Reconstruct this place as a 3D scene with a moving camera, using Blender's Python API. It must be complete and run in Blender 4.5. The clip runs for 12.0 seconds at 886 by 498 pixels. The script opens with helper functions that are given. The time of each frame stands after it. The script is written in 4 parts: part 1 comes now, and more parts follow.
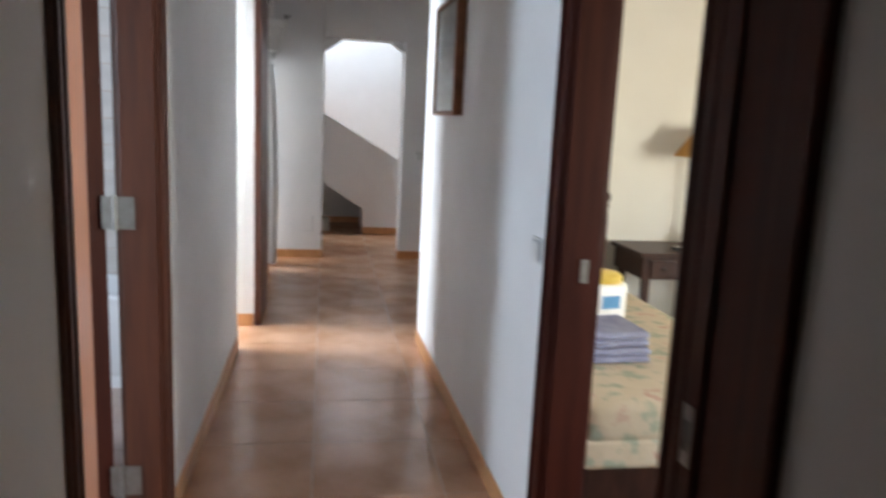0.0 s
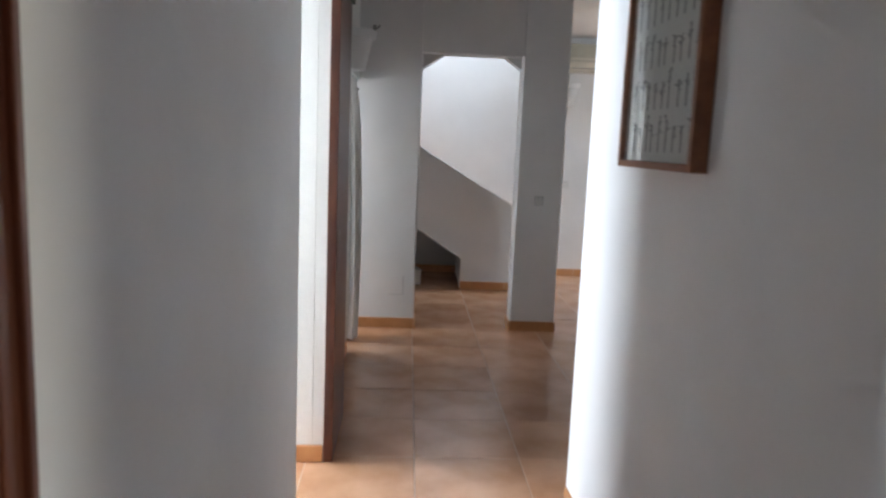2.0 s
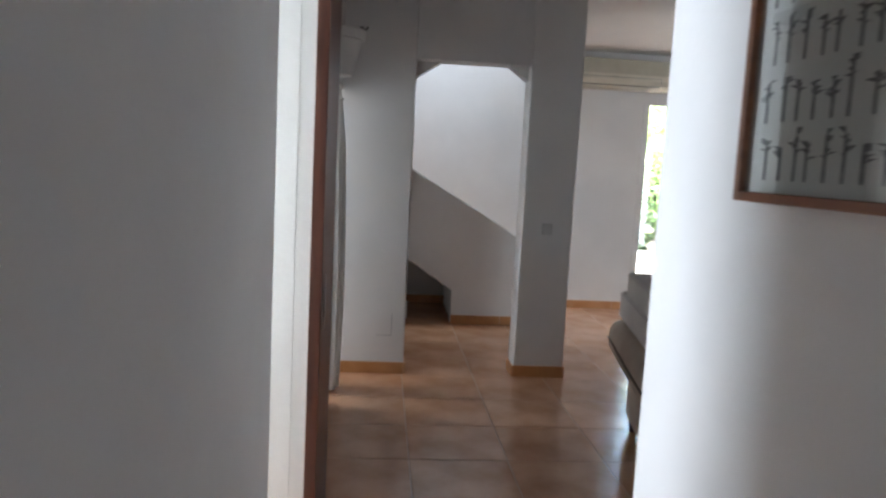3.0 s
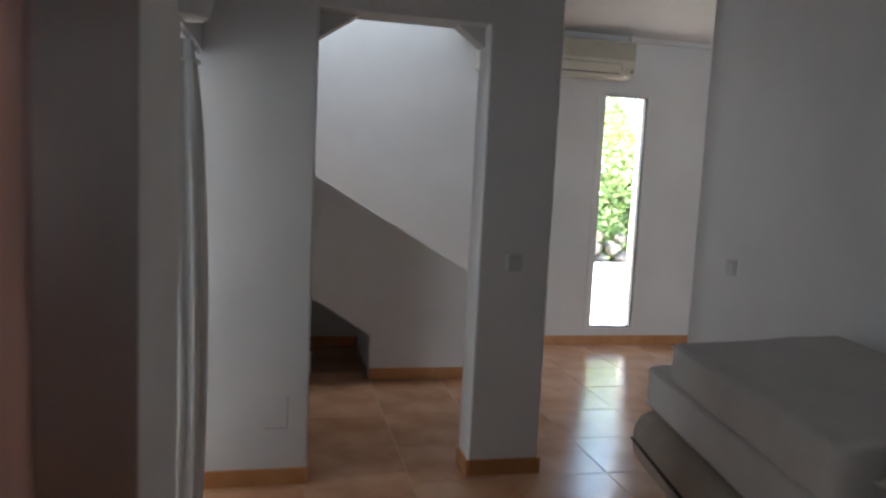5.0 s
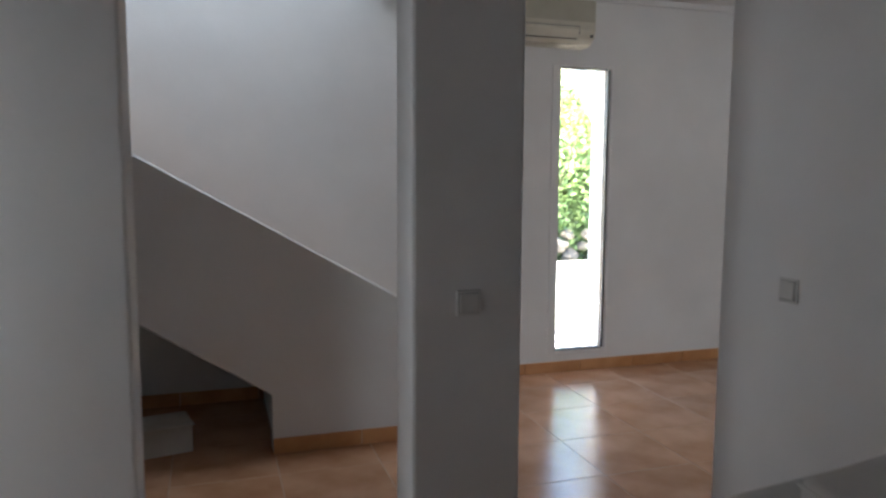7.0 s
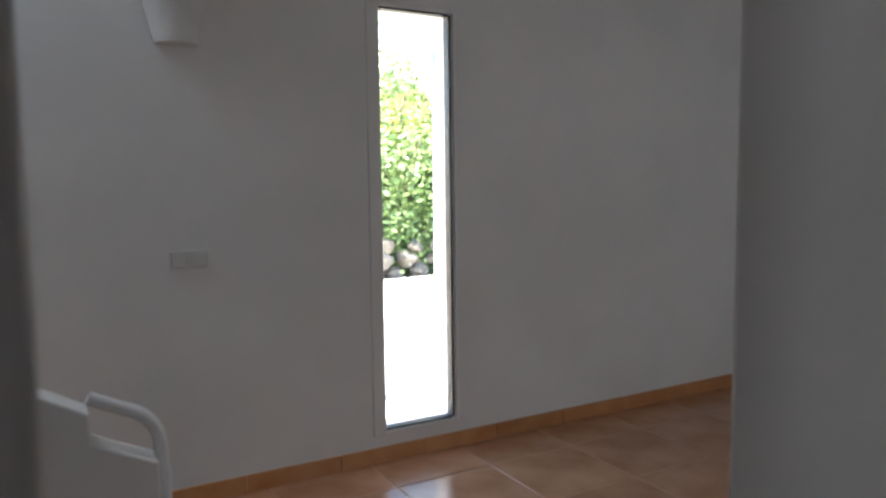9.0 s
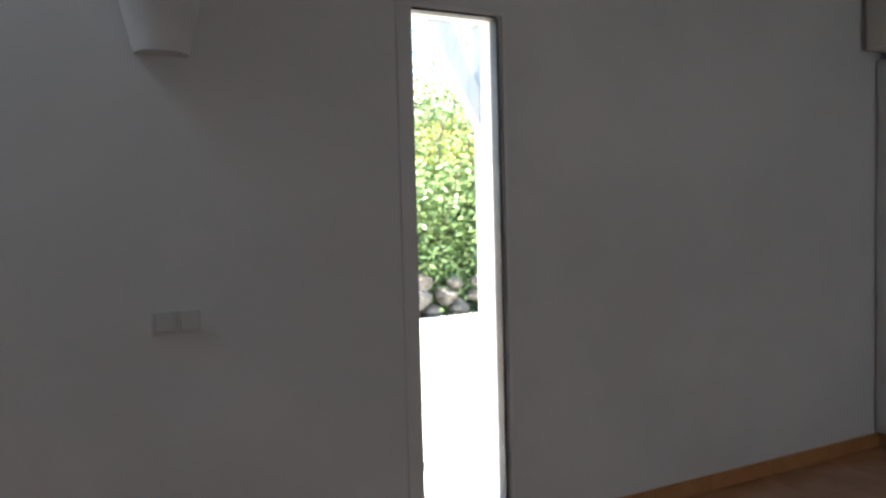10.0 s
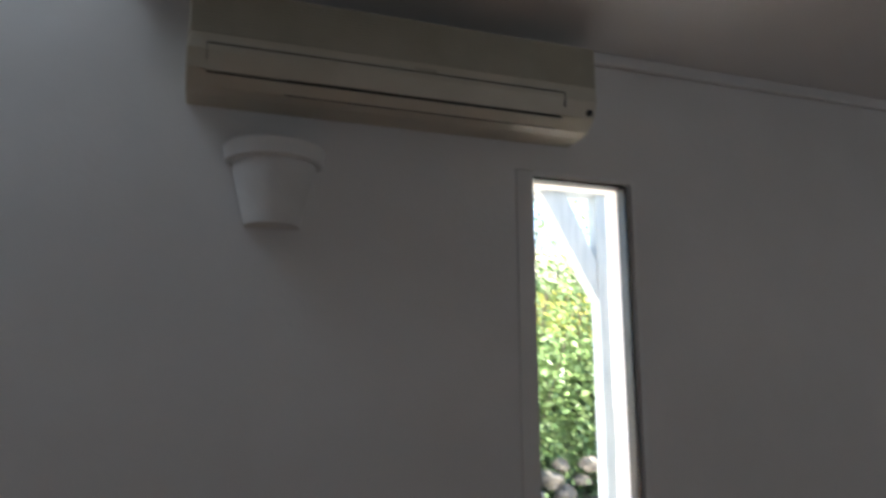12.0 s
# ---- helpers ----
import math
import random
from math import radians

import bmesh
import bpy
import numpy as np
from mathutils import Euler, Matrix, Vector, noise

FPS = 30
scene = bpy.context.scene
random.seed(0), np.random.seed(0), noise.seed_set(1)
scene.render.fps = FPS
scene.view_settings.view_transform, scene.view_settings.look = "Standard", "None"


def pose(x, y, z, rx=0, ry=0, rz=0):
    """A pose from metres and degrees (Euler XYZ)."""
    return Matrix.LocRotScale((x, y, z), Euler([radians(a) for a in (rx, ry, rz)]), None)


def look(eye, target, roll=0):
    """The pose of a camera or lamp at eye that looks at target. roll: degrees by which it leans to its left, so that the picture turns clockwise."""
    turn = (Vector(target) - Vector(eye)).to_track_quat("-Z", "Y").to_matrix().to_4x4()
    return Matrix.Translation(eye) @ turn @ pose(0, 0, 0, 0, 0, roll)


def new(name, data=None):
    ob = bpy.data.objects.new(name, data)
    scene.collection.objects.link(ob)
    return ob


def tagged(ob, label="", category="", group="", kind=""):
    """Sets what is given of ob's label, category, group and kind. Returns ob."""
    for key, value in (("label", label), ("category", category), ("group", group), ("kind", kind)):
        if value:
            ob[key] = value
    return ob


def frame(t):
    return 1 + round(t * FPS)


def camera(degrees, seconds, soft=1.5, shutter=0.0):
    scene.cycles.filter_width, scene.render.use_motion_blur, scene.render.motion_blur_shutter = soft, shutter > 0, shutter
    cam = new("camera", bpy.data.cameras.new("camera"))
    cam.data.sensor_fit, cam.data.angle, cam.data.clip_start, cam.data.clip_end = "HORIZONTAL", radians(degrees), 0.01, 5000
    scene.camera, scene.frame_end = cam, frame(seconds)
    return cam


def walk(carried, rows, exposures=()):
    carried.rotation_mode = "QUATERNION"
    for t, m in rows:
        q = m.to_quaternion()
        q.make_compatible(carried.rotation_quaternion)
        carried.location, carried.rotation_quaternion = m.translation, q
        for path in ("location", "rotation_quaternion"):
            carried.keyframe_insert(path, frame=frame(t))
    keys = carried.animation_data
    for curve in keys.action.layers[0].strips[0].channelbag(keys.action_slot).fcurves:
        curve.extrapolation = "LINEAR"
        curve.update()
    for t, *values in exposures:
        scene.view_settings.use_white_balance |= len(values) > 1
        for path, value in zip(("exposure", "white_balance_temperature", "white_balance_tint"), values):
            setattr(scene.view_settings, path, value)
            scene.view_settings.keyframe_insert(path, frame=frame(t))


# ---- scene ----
cam = camera(63.3, 12.0, 2.5, 0.5)

PATH = [
    (0, (0.522, -0.601, 1.445), (0.851, 1.342, 1.105), 2.7),
    (0.5, (0.52, -0.245, 1.502), (0.623, 1.727, 1.185), 1.4),
    (1, (0.518, 0.203, 1.532), (0.6, 2.175, 1.207), 1.6),
    (1.5, (0.505, 0.634, 1.513), (0.575, 2.608, 1.199), 1.9),
    (2, (0.415, 1.098, 1.543), (0.52, 3.074, 1.254), 2.4),
    (2.5, (0.322, 1.461, 1.56), (0.469, 3.439, 1.302), 2.6),
    (4.3, (0.277, 3.045, 1.48), (0.56, 5.013, 1.264), 3.8),
    (4.5, (0.304, 3.202, 1.52), (0.621, 5.164, 1.298), 3.6),
    (5, (0.347, 3.583, 1.543), (0.793, 5.521, 1.33), 2.8),
    (5.5, (0.447, 3.937, 1.544), (0.991, 5.851, 1.338), 2.3),
    (6, (0.435, 3.966, 1.567), (1.096, 5.838, 1.326), 1.0),
    (6.5, (0.578, 4.459, 1.53), (1.209, 6.345, 1.318), 0.4),
    (6.7, (0.632, 4.621, 1.522), (1.243, 6.514, 1.314), 0.3),
    (8.3, (1.355, 5.949, 1.527), (2.124, 7.779, 1.283), -0.5),
    (8.5, (1.47, 6.097, 1.514), (2.319, 7.893, 1.282), -0.7),
    (9, (1.702, 6.433, 1.444), (2.679, 8.168, 1.258), -0.7),
    (9.5, (1.893, 6.733, 1.499), (2.866, 8.472, 1.32), -0.8),
    (10, (1.999, 7.058, 1.472), (2.887, 8.847, 1.373), -1.5),
    (10.5, (2.039, 7.237, 1.55), (2.891, 9.045, 1.463), -0.7),
    (11, (2.015, 7.295, 1.535), (2.879, 9.099, 1.553), -0.8),
    (11.5, (2.061, 7.335, 1.522), (2.877, 9.151, 1.716), -0.6),
    (12, (2.051, 7.376, 1.54), (2.685, 9.237, 1.909), -0.1),
]
EXPOSURES = [(0.0, 5.2), (1.5, 4.95), (2.7, 4.65), (4.3, 3.9), (6.5, 3.85), (9.0, 3.25), (10.5, 2.6), (12.0, 2.5)]
walk(cam, [(t, look(eye, target, roll)) for t, eye, target, roll in PATH], EXPOSURES)

# ---- light ----
world = bpy.data.worlds.new("world")
scene.world = world
world.use_nodes = True
wn = world.node_tree.nodes
sky = wn.new("ShaderNodeTexSky")
sky.sky_type = "NISHITA"
sky.sun_disc = False
sky.sun_elevation, sky.sun_rotation = radians(53), radians(-88)
world.node_tree.links.new(sky.outputs["Color"], wn["Background"].inputs["Color"])
wn["Background"].inputs["Strength"].default_value = 0.15
sun = new("sun", bpy.data.lights.new("sun", "SUN"))
sun.data.energy, sun.data.angle, sun.data.color = 5.0, radians(0.5), (1.0, 0.95, 0.87)
sun.matrix_world = look((-9, 0.3, 12), (0, 0, 0))


def area_light(name, eye, target, w, h, power, color):
    """A rectangular area lamp: daylight of the unseen windows, and one added fill."""
    lamp = new(name, bpy.data.lights.new(name, "AREA"))
    lamp.data.shape, lamp.data.size, lamp.data.size_y = "RECTANGLE", w, h
    lamp.data.energy, lamp.data.color = power, color
    lamp.matrix_world = look(eye, target)
    return lamp


DAY, WARM = (0.80, 0.90, 1.0), (1.0, 0.90, 0.74)
area_light("kitchen_daylight", (-2.42, 4.5, 1.6), (0, 4.1, 1.3), 1.1, 1.1, 7.5, (0.76, 0.87, 1.0))
area_light("entrance_daylight", (-1.95, 6.7, 1.3), (0, 6.55, 1.1), 0.8, 1.9, 1.7, DAY)
area_light("bathroom_daylight", (-2.52, 1.15, 1.6), (0.5, 1.7, 1.2), 0.5, 1.1, 2.0, (0.68, 0.82, 1.0))
area_light("bedroom_daylight", (5.32, -0.4, 1.4), (2.8, 3.4, 1.1), 1.2, 1.2, 3.6, WARM)
# fill lamp added to brighten the sitting room; no patio door is known here
area_light("sitting_room_fill", (4.6, 4.06, 1.15), (4.4, 8.0, 1.1), 1.7, 2.0, 9.0, DAY)
area_light("stair_skylight", (-0.1, 9.2, 5.05), (-0.1, 9.2, 0), 1.6, 0.7, 5.0, (0.72, 0.85, 1.0))


# ---- materials ----
def nodes_of(name):
    m = bpy.data.materials.new(name)
    m.use_nodes = True
    return m, m.node_tree.nodes, m.node_tree.links, m.node_tree.nodes["Principled BSDF"]


def surface(name, a, b, scale=4.0, rough=0.6, bump=0.0, bump_scale=80.0, metal=0.0, stretch=(1, 1, 1), vary=0.0, detail=6.0, spec=0.5):
    """Two tones mixed by broad and fine noise, with fine relief; vary: tone differences between pieces."""
    m, n, l, p = nodes_of(name)
    co = n.new("ShaderNodeTexCoord")
    mp = n.new("ShaderNodeMapping")
    mp.inputs["Scale"].default_value = stretch
    l.new(co.outputs["Object"], mp.inputs["Vector"])
    n1 = n.new("ShaderNodeTexNoise")
    n1.inputs["Scale"].default_value, n1.inputs["Detail"].default_value = scale, detail
    l.new(mp.outputs["Vector"], n1.inputs["Vector"])
    ramp = n.new("ShaderNodeValToRGB")
    ramp.color_ramp.elements[0].position, ramp.color_ramp.elements[1].position = 0.35, 0.65
    ramp.color_ramp.elements[0].color, ramp.color_ramp.elements[1].color = (*a, 1), (*b, 1)
    l.new(n1.outputs["Fac"], ramp.inputs["Fac"])
    out = ramp.outputs["Color"]
    if vary:
        info = n.new("ShaderNodeObjectInfo")
        hsv = n.new("ShaderNodeHueSaturation")
        rng = n.new("ShaderNodeMapRange")
        rng.inputs["To Min"].default_value, rng.inputs["To Max"].default_value = 1 - vary, 1 + vary
        l.new(info.outputs["Random"], rng.inputs["Value"])
        l.new(rng.outputs["Result"], hsv.inputs["Value"])
        l.new(out, hsv.inputs["Color"])
        out = hsv.outputs["Color"]
    l.new(out, p.inputs["Base Color"])
    n2 = n.new("ShaderNodeTexNoise")
    n2.inputs["Scale"].default_value, n2.inputs["Detail"].default_value = bump_scale, 4
    l.new(mp.outputs["Vector"], n2.inputs["Vector"])
    rr = n.new("ShaderNodeMapRange")
    rr.inputs["To Min"].default_value, rr.inputs["To Max"].default_value = max(0.02, rough - 0.08), min(1, rough + 0.08)
    l.new(n1.outputs["Fac"], rr.inputs["Value"])
    l.new(rr.outputs["Result"], p.inputs["Roughness"])
    if bump:
        bn = n.new("ShaderNodeBump")
        bn.inputs["Strength"].default_value, bn.inputs["Distance"].default_value = bump, 0.004
        l.new(n2.outputs["Fac"], bn.inputs["Height"])
        l.new(bn.outputs["Normal"], p.inputs["Normal"])
    p.inputs["Metallic"].default_value = metal
    p.inputs["Specular IOR Level"].default_value = spec
    return m


PLASTER = surface("white_plaster", (0.74, 0.73, 0.72), (0.80, 0.79, 0.78), 1.7, 0.85, 0.35, 26, spec=0.2)
CREAM = surface("cream_paint", (0.78, 0.76, 0.69), (0.82, 0.80, 0.73), 1.5, 0.85, 0.2, 30, spec=0.2)
CEIL = surface("ceiling_paint", (0.78, 0.77, 0.76), (0.82, 0.81, 0.80), 1.5, 0.9, 0.1, 30, spec=0.2)
TILE = surface("terracotta_tile", (0.43, 0.205, 0.105), (0.58, 0.325, 0.195), 3.2, 0.22, 0.06, 24, vary=0.05, detail=8.0, spec=0.7)
GROUT = surface("grey_grout", (0.42, 0.28, 0.19), (0.50, 0.35, 0.25), 20, 0.9, 0.3, 120)
SKIRT = surface("terracotta_skirting", (0.50, 0.22, 0.08), (0.60, 0.30, 0.13), 6, 0.35, 0.1, 40, vary=0.06)
WOOD = surface("mahogany_wood", (0.060, 0.016, 0.008), (0.11, 0.032, 0.015), 5, 0.38, 0.15, 60, stretch=(6, 6, 0.5))
DARKWOOD = surface("dark_mahogany", (0.040, 0.006, 0.003), (0.064, 0.012, 0.006), 5, 0.5, 0.15, 60, stretch=(6, 6, 0.5), spec=0.2)
LEAFWOOD = surface("sapele_veneer", (0.27, 0.092, 0.040), (0.36, 0.135, 0.060), 5, 0.33, 0.08, 60, stretch=(7, 7, 0.4))
FRAMEWOOD = surface("brown_frame_wood", (0.20, 0.075, 0.035), (0.28, 0.11, 0.05), 6, 0.45, 0.1, 70, stretch=(5, 1, 5))
BEDWOOD = surface("old_dark_wood", (0.028, 0.012, 0.009), (0.055, 0.022, 0.014), 7, 0.4, 0.1, 60, stretch=(4, 4, 1), spec=0.25)
STEEL = surface("brushed_steel", (0.26, 0.25, 0.24), (0.33, 0.32, 0.31), 30, 0.45, 0.05, 200, metal=1.0)
BLACK = surface("black_rubber", (0.012, 0.012, 0.012), (0.02, 0.02, 0.02), 20, 0.5)
IRON = surface("black_iron", (0.015, 0.014, 0.013), (0.03, 0.028, 0.026), 20, 0.5, 0.2, 90, metal=0.6)
PVC = surface("white_pvc", (0.78, 0.78, 0.77), (0.82, 0.82, 0.81), 5, 0.35)
SWITCH = surface("white_switch_plastic", (0.64, 0.63, 0.61), (0.69, 0.68, 0.66), 8, 0.35)
ACPLASTIC = surface("aged_cream_plastic", (0.60, 0.56, 0.46), (0.66, 0.62, 0.52), 5, 0.4)
ACGRILLE = surface("aged_grille_plastic", (0.44, 0.41, 0.32), (0.50, 0.47, 0.38), 6, 0.55)
POT = surface("white_painted_clay", (0.74, 0.74, 0.73), (0.80, 0.80, 0.79), 9, 0.8, 0.3, 60)
MATTRESS = surface("cream_mattress_cloth", (0.58, 0.55, 0.53), (0.66, 0.63, 0.60), 3, 0.9, 0.3, 160, spec=0.2)
SOFA = surface("beige_sofa_cloth", (0.34, 0.28, 0.23), (0.42, 0.36, 0.30), 4, 0.9, 0.4, 200, spec=0.2)
CUSHION = surface("pale_taupe_cushion", (0.46, 0.39, 0.33), (0.54, 0.47, 0.41), 4, 0.9, 0.4, 200, spec=0.2)
CURTAIN = surface("white_curtain_cloth", (0.74, 0.73, 0.71), (0.80, 0.79, 0.77), 9, 0.9, 0.3, 220, spec=0.2)
TOWEL = surface("lavender_towelling", (0.24, 0.25, 0.36), (0.33, 0.34, 0.45), 14, 0.95, 0.8, 260, spec=0.1)
SHADE = surface("ochre_lampshade", (0.58, 0.33, 0.10), (0.66, 0.40, 0.14), 8, 0.8, 0.3, 150)
ENAMEL = surface("white_enamel", (0.78, 0.79, 0.80), (0.82, 0.83, 0.84), 3, 0.2)
WALLTILE = surface("pale_wall_tile", (0.52, 0.49, 0.47), (0.60, 0.57, 0.55), 9, 0.25, vary=0.03)
BATHFLOOR = surface("pinkish_floor_tile", (0.40, 0.30, 0.26), (0.48, 0.37, 0.32), 7, 0.35, vary=0.06)
PAPER = surface("print_paper", (0.80, 0.80, 0.78), (0.84, 0.84, 0.82), 3, 0.8)
# print ink of the picture; also the painted shade of switch and hatch gaps
INK_SHADE = surface("grey_ink_and_gap_shade", (0.16, 0.16, 0.17), (0.28, 0.28, 0.29), 40, 0.8)
YELLOW = surface("yellow_plastic", (0.75, 0.52, 0.08), (0.80, 0.60, 0.14), 6, 0.4)
BLUE = surface("blue_print", (0.05, 0.22, 0.45), (0.10, 0.30, 0.52), 12, 0.5)
PEACH = surface("peach_render", (0.66, 0.47, 0.32), (0.72, 0.53, 0.38), 6, 0.9, 0.6, 60)
TERRACE = surface("pale_terrace_stone", (0.52, 0.49, 0.44), (0.62, 0.59, 0.54), 3, 0.8, 0.5, 60, vary=0.05)
GROUND = surface("dry_ground", (0.26, 0.20, 0.14), (0.36, 0.30, 0.21), 1.5, 0.95, 0.6, 20)
ROCK = surface("grey_garden_rock", (0.12, 0.10, 0.08), (0.24, 0.21, 0.17), 6, 0.9, 0.8, 14, vary=0.15)
PALEWOOD = surface("pale_blue_painted_wood", (0.36, 0.41, 0.43), (0.45, 0.50, 0.51), 6, 0.6, 0.3, 50, stretch=(5, 5, 0.7))
LEAF = surface("shrub_leaf", (0.12, 0.20, 0.06), (0.27, 0.37, 0.14), 3, 0.35, vary=0.2)
BLOOM = surface("yellow_bloom", (0.55, 0.48, 0.06), (0.68, 0.58, 0.12), 5, 0.6)
BARK = surface("shrub_bark", (0.10, 0.07, 0.05), (0.16, 0.12, 0.09), 12, 0.9, 0.6, 40)
ROOFTILE = surface("clay_roof_tile", (0.38, 0.30, 0.25), (0.50, 0.42, 0.36), 6, 0.9, 0.5, 30, vary=0.1)
CARTON = surface("pale_cardboard", (0.50, 0.47, 0.42), (0.58, 0.55, 0.50), 6, 0.8)


def floral():
    """A cream quilted cover with faint pink and green sprigs."""
    m, n, l, p = nodes_of("floral_bedcover")
    co = n.new("ShaderNodeTexCoord")
    big = n.new("ShaderNodeTexNoise")
    big.inputs["Scale"].default_value, big.inputs["Detail"].default_value = 14, 3
    fine = n.new("ShaderNodeTexVoronoi")
    fine.inputs["Scale"].default_value = 11
    l.new(co.outputs["Object"], big.inputs["Vector"])
    l.new(co.outputs["Object"], fine.inputs["Vector"])
    ramp = n.new("ShaderNodeValToRGB")
    e = ramp.color_ramp.elements
    e[0].position, e[0].color = 0.36, (0.36, 0.38, 0.28, 1)
    e[1].position, e[1].color = 0.47, (0.60, 0.50, 0.36, 1)
    k = e.new(0.62)
    k.color = (0.62, 0.52, 0.38, 1)
    k = e.new(0.70)
    k.color = (0.54, 0.34, 0.26, 1)
    l.new(big.outputs["Fac"], ramp.inputs["Fac"])
    l.new(ramp.outputs["Color"], p.inputs["Base Color"])
    bn = n.new("ShaderNodeBump")
    bn.inputs["Strength"].default_value, bn.inputs["Distance"].default_value = 0.5, 0.01
    l.new(fine.outputs["Distance"], bn.inputs["Height"])
    l.new(bn.outputs["Normal"], p.inputs["Normal"])
    p.inputs["Roughness"].default_value = 0.9
    return m


FLORAL = floral()


def clear_glass():
    m, n, l, p = nodes_of("clear_glass")
    p.inputs["Base Color"].default_value = (0.97, 0.99, 0.98, 1)
    p.inputs["Roughness"].default_value = 0.0
    p.inputs["Transmission Weight"].default_value = 1.0
    p.inputs["IOR"].default_value = 1.45
    return m


GLASS = clear_glass()


# ---- mesh helpers ----
def add_box(bm, x0, x1, y0, y1, z0, z1, bevel=0.0, seg=2):
    r = bmesh.ops.create_cube(bm, size=1.0)
    bmesh.ops.scale(bm, vec=(x1 - x0, y1 - y0, z1 - z0), verts=r["verts"])
    bmesh.ops.translate(bm, vec=((x0 + x1) / 2, (y0 + y1) / 2, (z0 + z1) / 2), verts=r["verts"])
    if bevel:
        edges = list({e for v in r["verts"] for e in v.link_edges})
        bmesh.ops.bevel(bm, geom=edges, offset=bevel, segments=seg, profile=0.5, affect="EDGES")


def boxes(*dims, bevel=0.0, seg=2):
    bm = bmesh.new()
    for d in dims:
        add_box(bm, *d, bevel=bevel, seg=seg)
    return bm


def prism(points, axis, a, b, bevel=0.0):
    """A polygon, in the plane across the axis, drawn out from a to b along it."""
    bm = bmesh.new()
    put = {"x": lambda u, v, w: (w, u, v), "y": lambda u, v, w: (u, w, v), "z": lambda u, v, w: (u, v, w)}[axis]
    lo = [bm.verts.new(put(u, v, a)) for u, v in points]
    hi = [bm.verts.new(put(u, v, b)) for u, v in points]
    bm.faces.new(lo)
    bm.faces.new(hi)
    for i in range(len(points)):
        j = (i + 1) % len(points)
        bm.faces.new((lo[i], lo[j], hi[j], hi[i]))
    bmesh.ops.recalc_face_normals(bm, faces=bm.faces)
    if bevel:
        bmesh.ops.bevel(bm, geom=list(bm.edges), offset=bevel, segments=2, profile=0.5, affect="EDGES")
    return bm


def lathe(profile, steps=24, start=0.0, sweep=360.0):
    """A turned shape from (radius, height) pairs."""
    bm = bmesh.new()
    full = sweep >= 360
    n = steps if full else steps + 1
    rings = []
    for r, z in profile:
        rings.append([bm.verts.new((r * math.cos(radians(start + sweep * i / steps)), r * math.sin(radians(start + sweep * i / steps)), z)) for i in range(n)])
    for a, b in zip(rings, rings[1:]):
        for i in range(steps):
            j = (i + 1) % n
            bm.faces.new((a[i], a[j], b[j], b[i]))
    bmesh.ops.remove_doubles(bm, verts=bm.verts, dist=0.0002)
    bmesh.ops.recalc_face_normals(bm, faces=bm.faces)
    return bm


def tube(path, r, sides=12):
    """A round bar along a path of points."""
    bm = bmesh.new()
    pts = [Vector(p) for p in path]
    rings = []
    for i, p in enumerate(pts):
        d = (pts[min(i + 1, len(pts) - 1)] - pts[max(i - 1, 0)]).normalized()
        q = d.to_track_quat("Z", "Y")
        rings.append([bm.verts.new(p + q @ Vector((r * math.cos(6.28318 * k / sides), r * math.sin(6.28318 * k / sides), 0))) for k in range(sides)])
    for a, b in zip(rings, rings[1:]):
        for k in range(sides):
            j = (k + 1) % sides
            bm.faces.new((a[k], a[j], b[j], b[k]))
    bm.faces.new(rings[0][::-1])
    bm.faces.new(rings[-1])
    return bm


def pillow(lx, ly, lz, power=0.45, n=18):
    """A soft stuffed cushion, pinched to its edges."""
    bm = bmesh.new()
    grid = {}
    for side in (1, -1):
        for i in range(n + 1):
            for j in range(n + 1):
                u, v = 2 * i / n - 1, 2 * j / n - 1
                h = (max(0, 1 - u ** 4) * max(0, 1 - v ** 4)) ** power
                w = 0.03 * noise.noise((u * 2, v * 2, side * 3.0))
                if h == 0 and side < 0:
                    grid[side, i, j] = grid[1, i, j]
                    continue
                grid[side, i, j] = bm.verts.new((u * lx / 2 * (1 - 0.05 * (1 - abs(v))), v * ly / 2 * (1 - 0.05 * (1 - abs(u))), side * lz / 2 * h + w * h * lz))
        for i in range(n):
            for j in range(n):
                f = [grid[side, i, j], grid[side, i + 1, j], grid[side, i + 1, j + 1], grid[side, i, j + 1]]
                bm.faces.new(f if side > 0 else f[::-1])
    return bm


def part(name, bm, material, parent=None, label="", smooth=False, m=None):
    """Links a bmesh as one mesh object under a thing or a part."""
    me = bpy.data.meshes.new(name)
    bm.to_mesh(me)
    bm.free()
    me.materials.append(material)
    if smooth:
        for f in me.polygons:
            f.use_smooth = True
        me.set_sharp_from_angle(angle=radians(40))
    ob = new(name, me)
    if parent is not None:
        ob.parent = parent
    if m is not None:
        ob.matrix_basis = m
    if label:
        tagged(ob, label)
    return ob


def thing(name, m, label, category, group="", kind=""):
    ob = new(name)
    ob.empty_display_size = 0.1
    ob.matrix_basis = m
    return tagged(ob, label, category, group, kind)


def structure(name, bm, material, label, category):
    return tagged(part(name, bm, material), label, category, kind="structure")


# ---- setting ----
H = 2.84
RX = 1.155          # corridor's right face
PART = 2.60         # partition by the mattresses
PEND = 7.15         # free end of that partition
FAR = 9.735         # wall with the tall window
WX0, WX1, WZ0, WZ1 = 3.214, 3.634, 0.165, 2.308

floor = structure("floor", boxes((-3.0, 7.0, -2.0, FAR + 0.2, -0.12, -0.0018)), GROUT, "cement bed and grey joints under terracotta floor tiles", "floor")

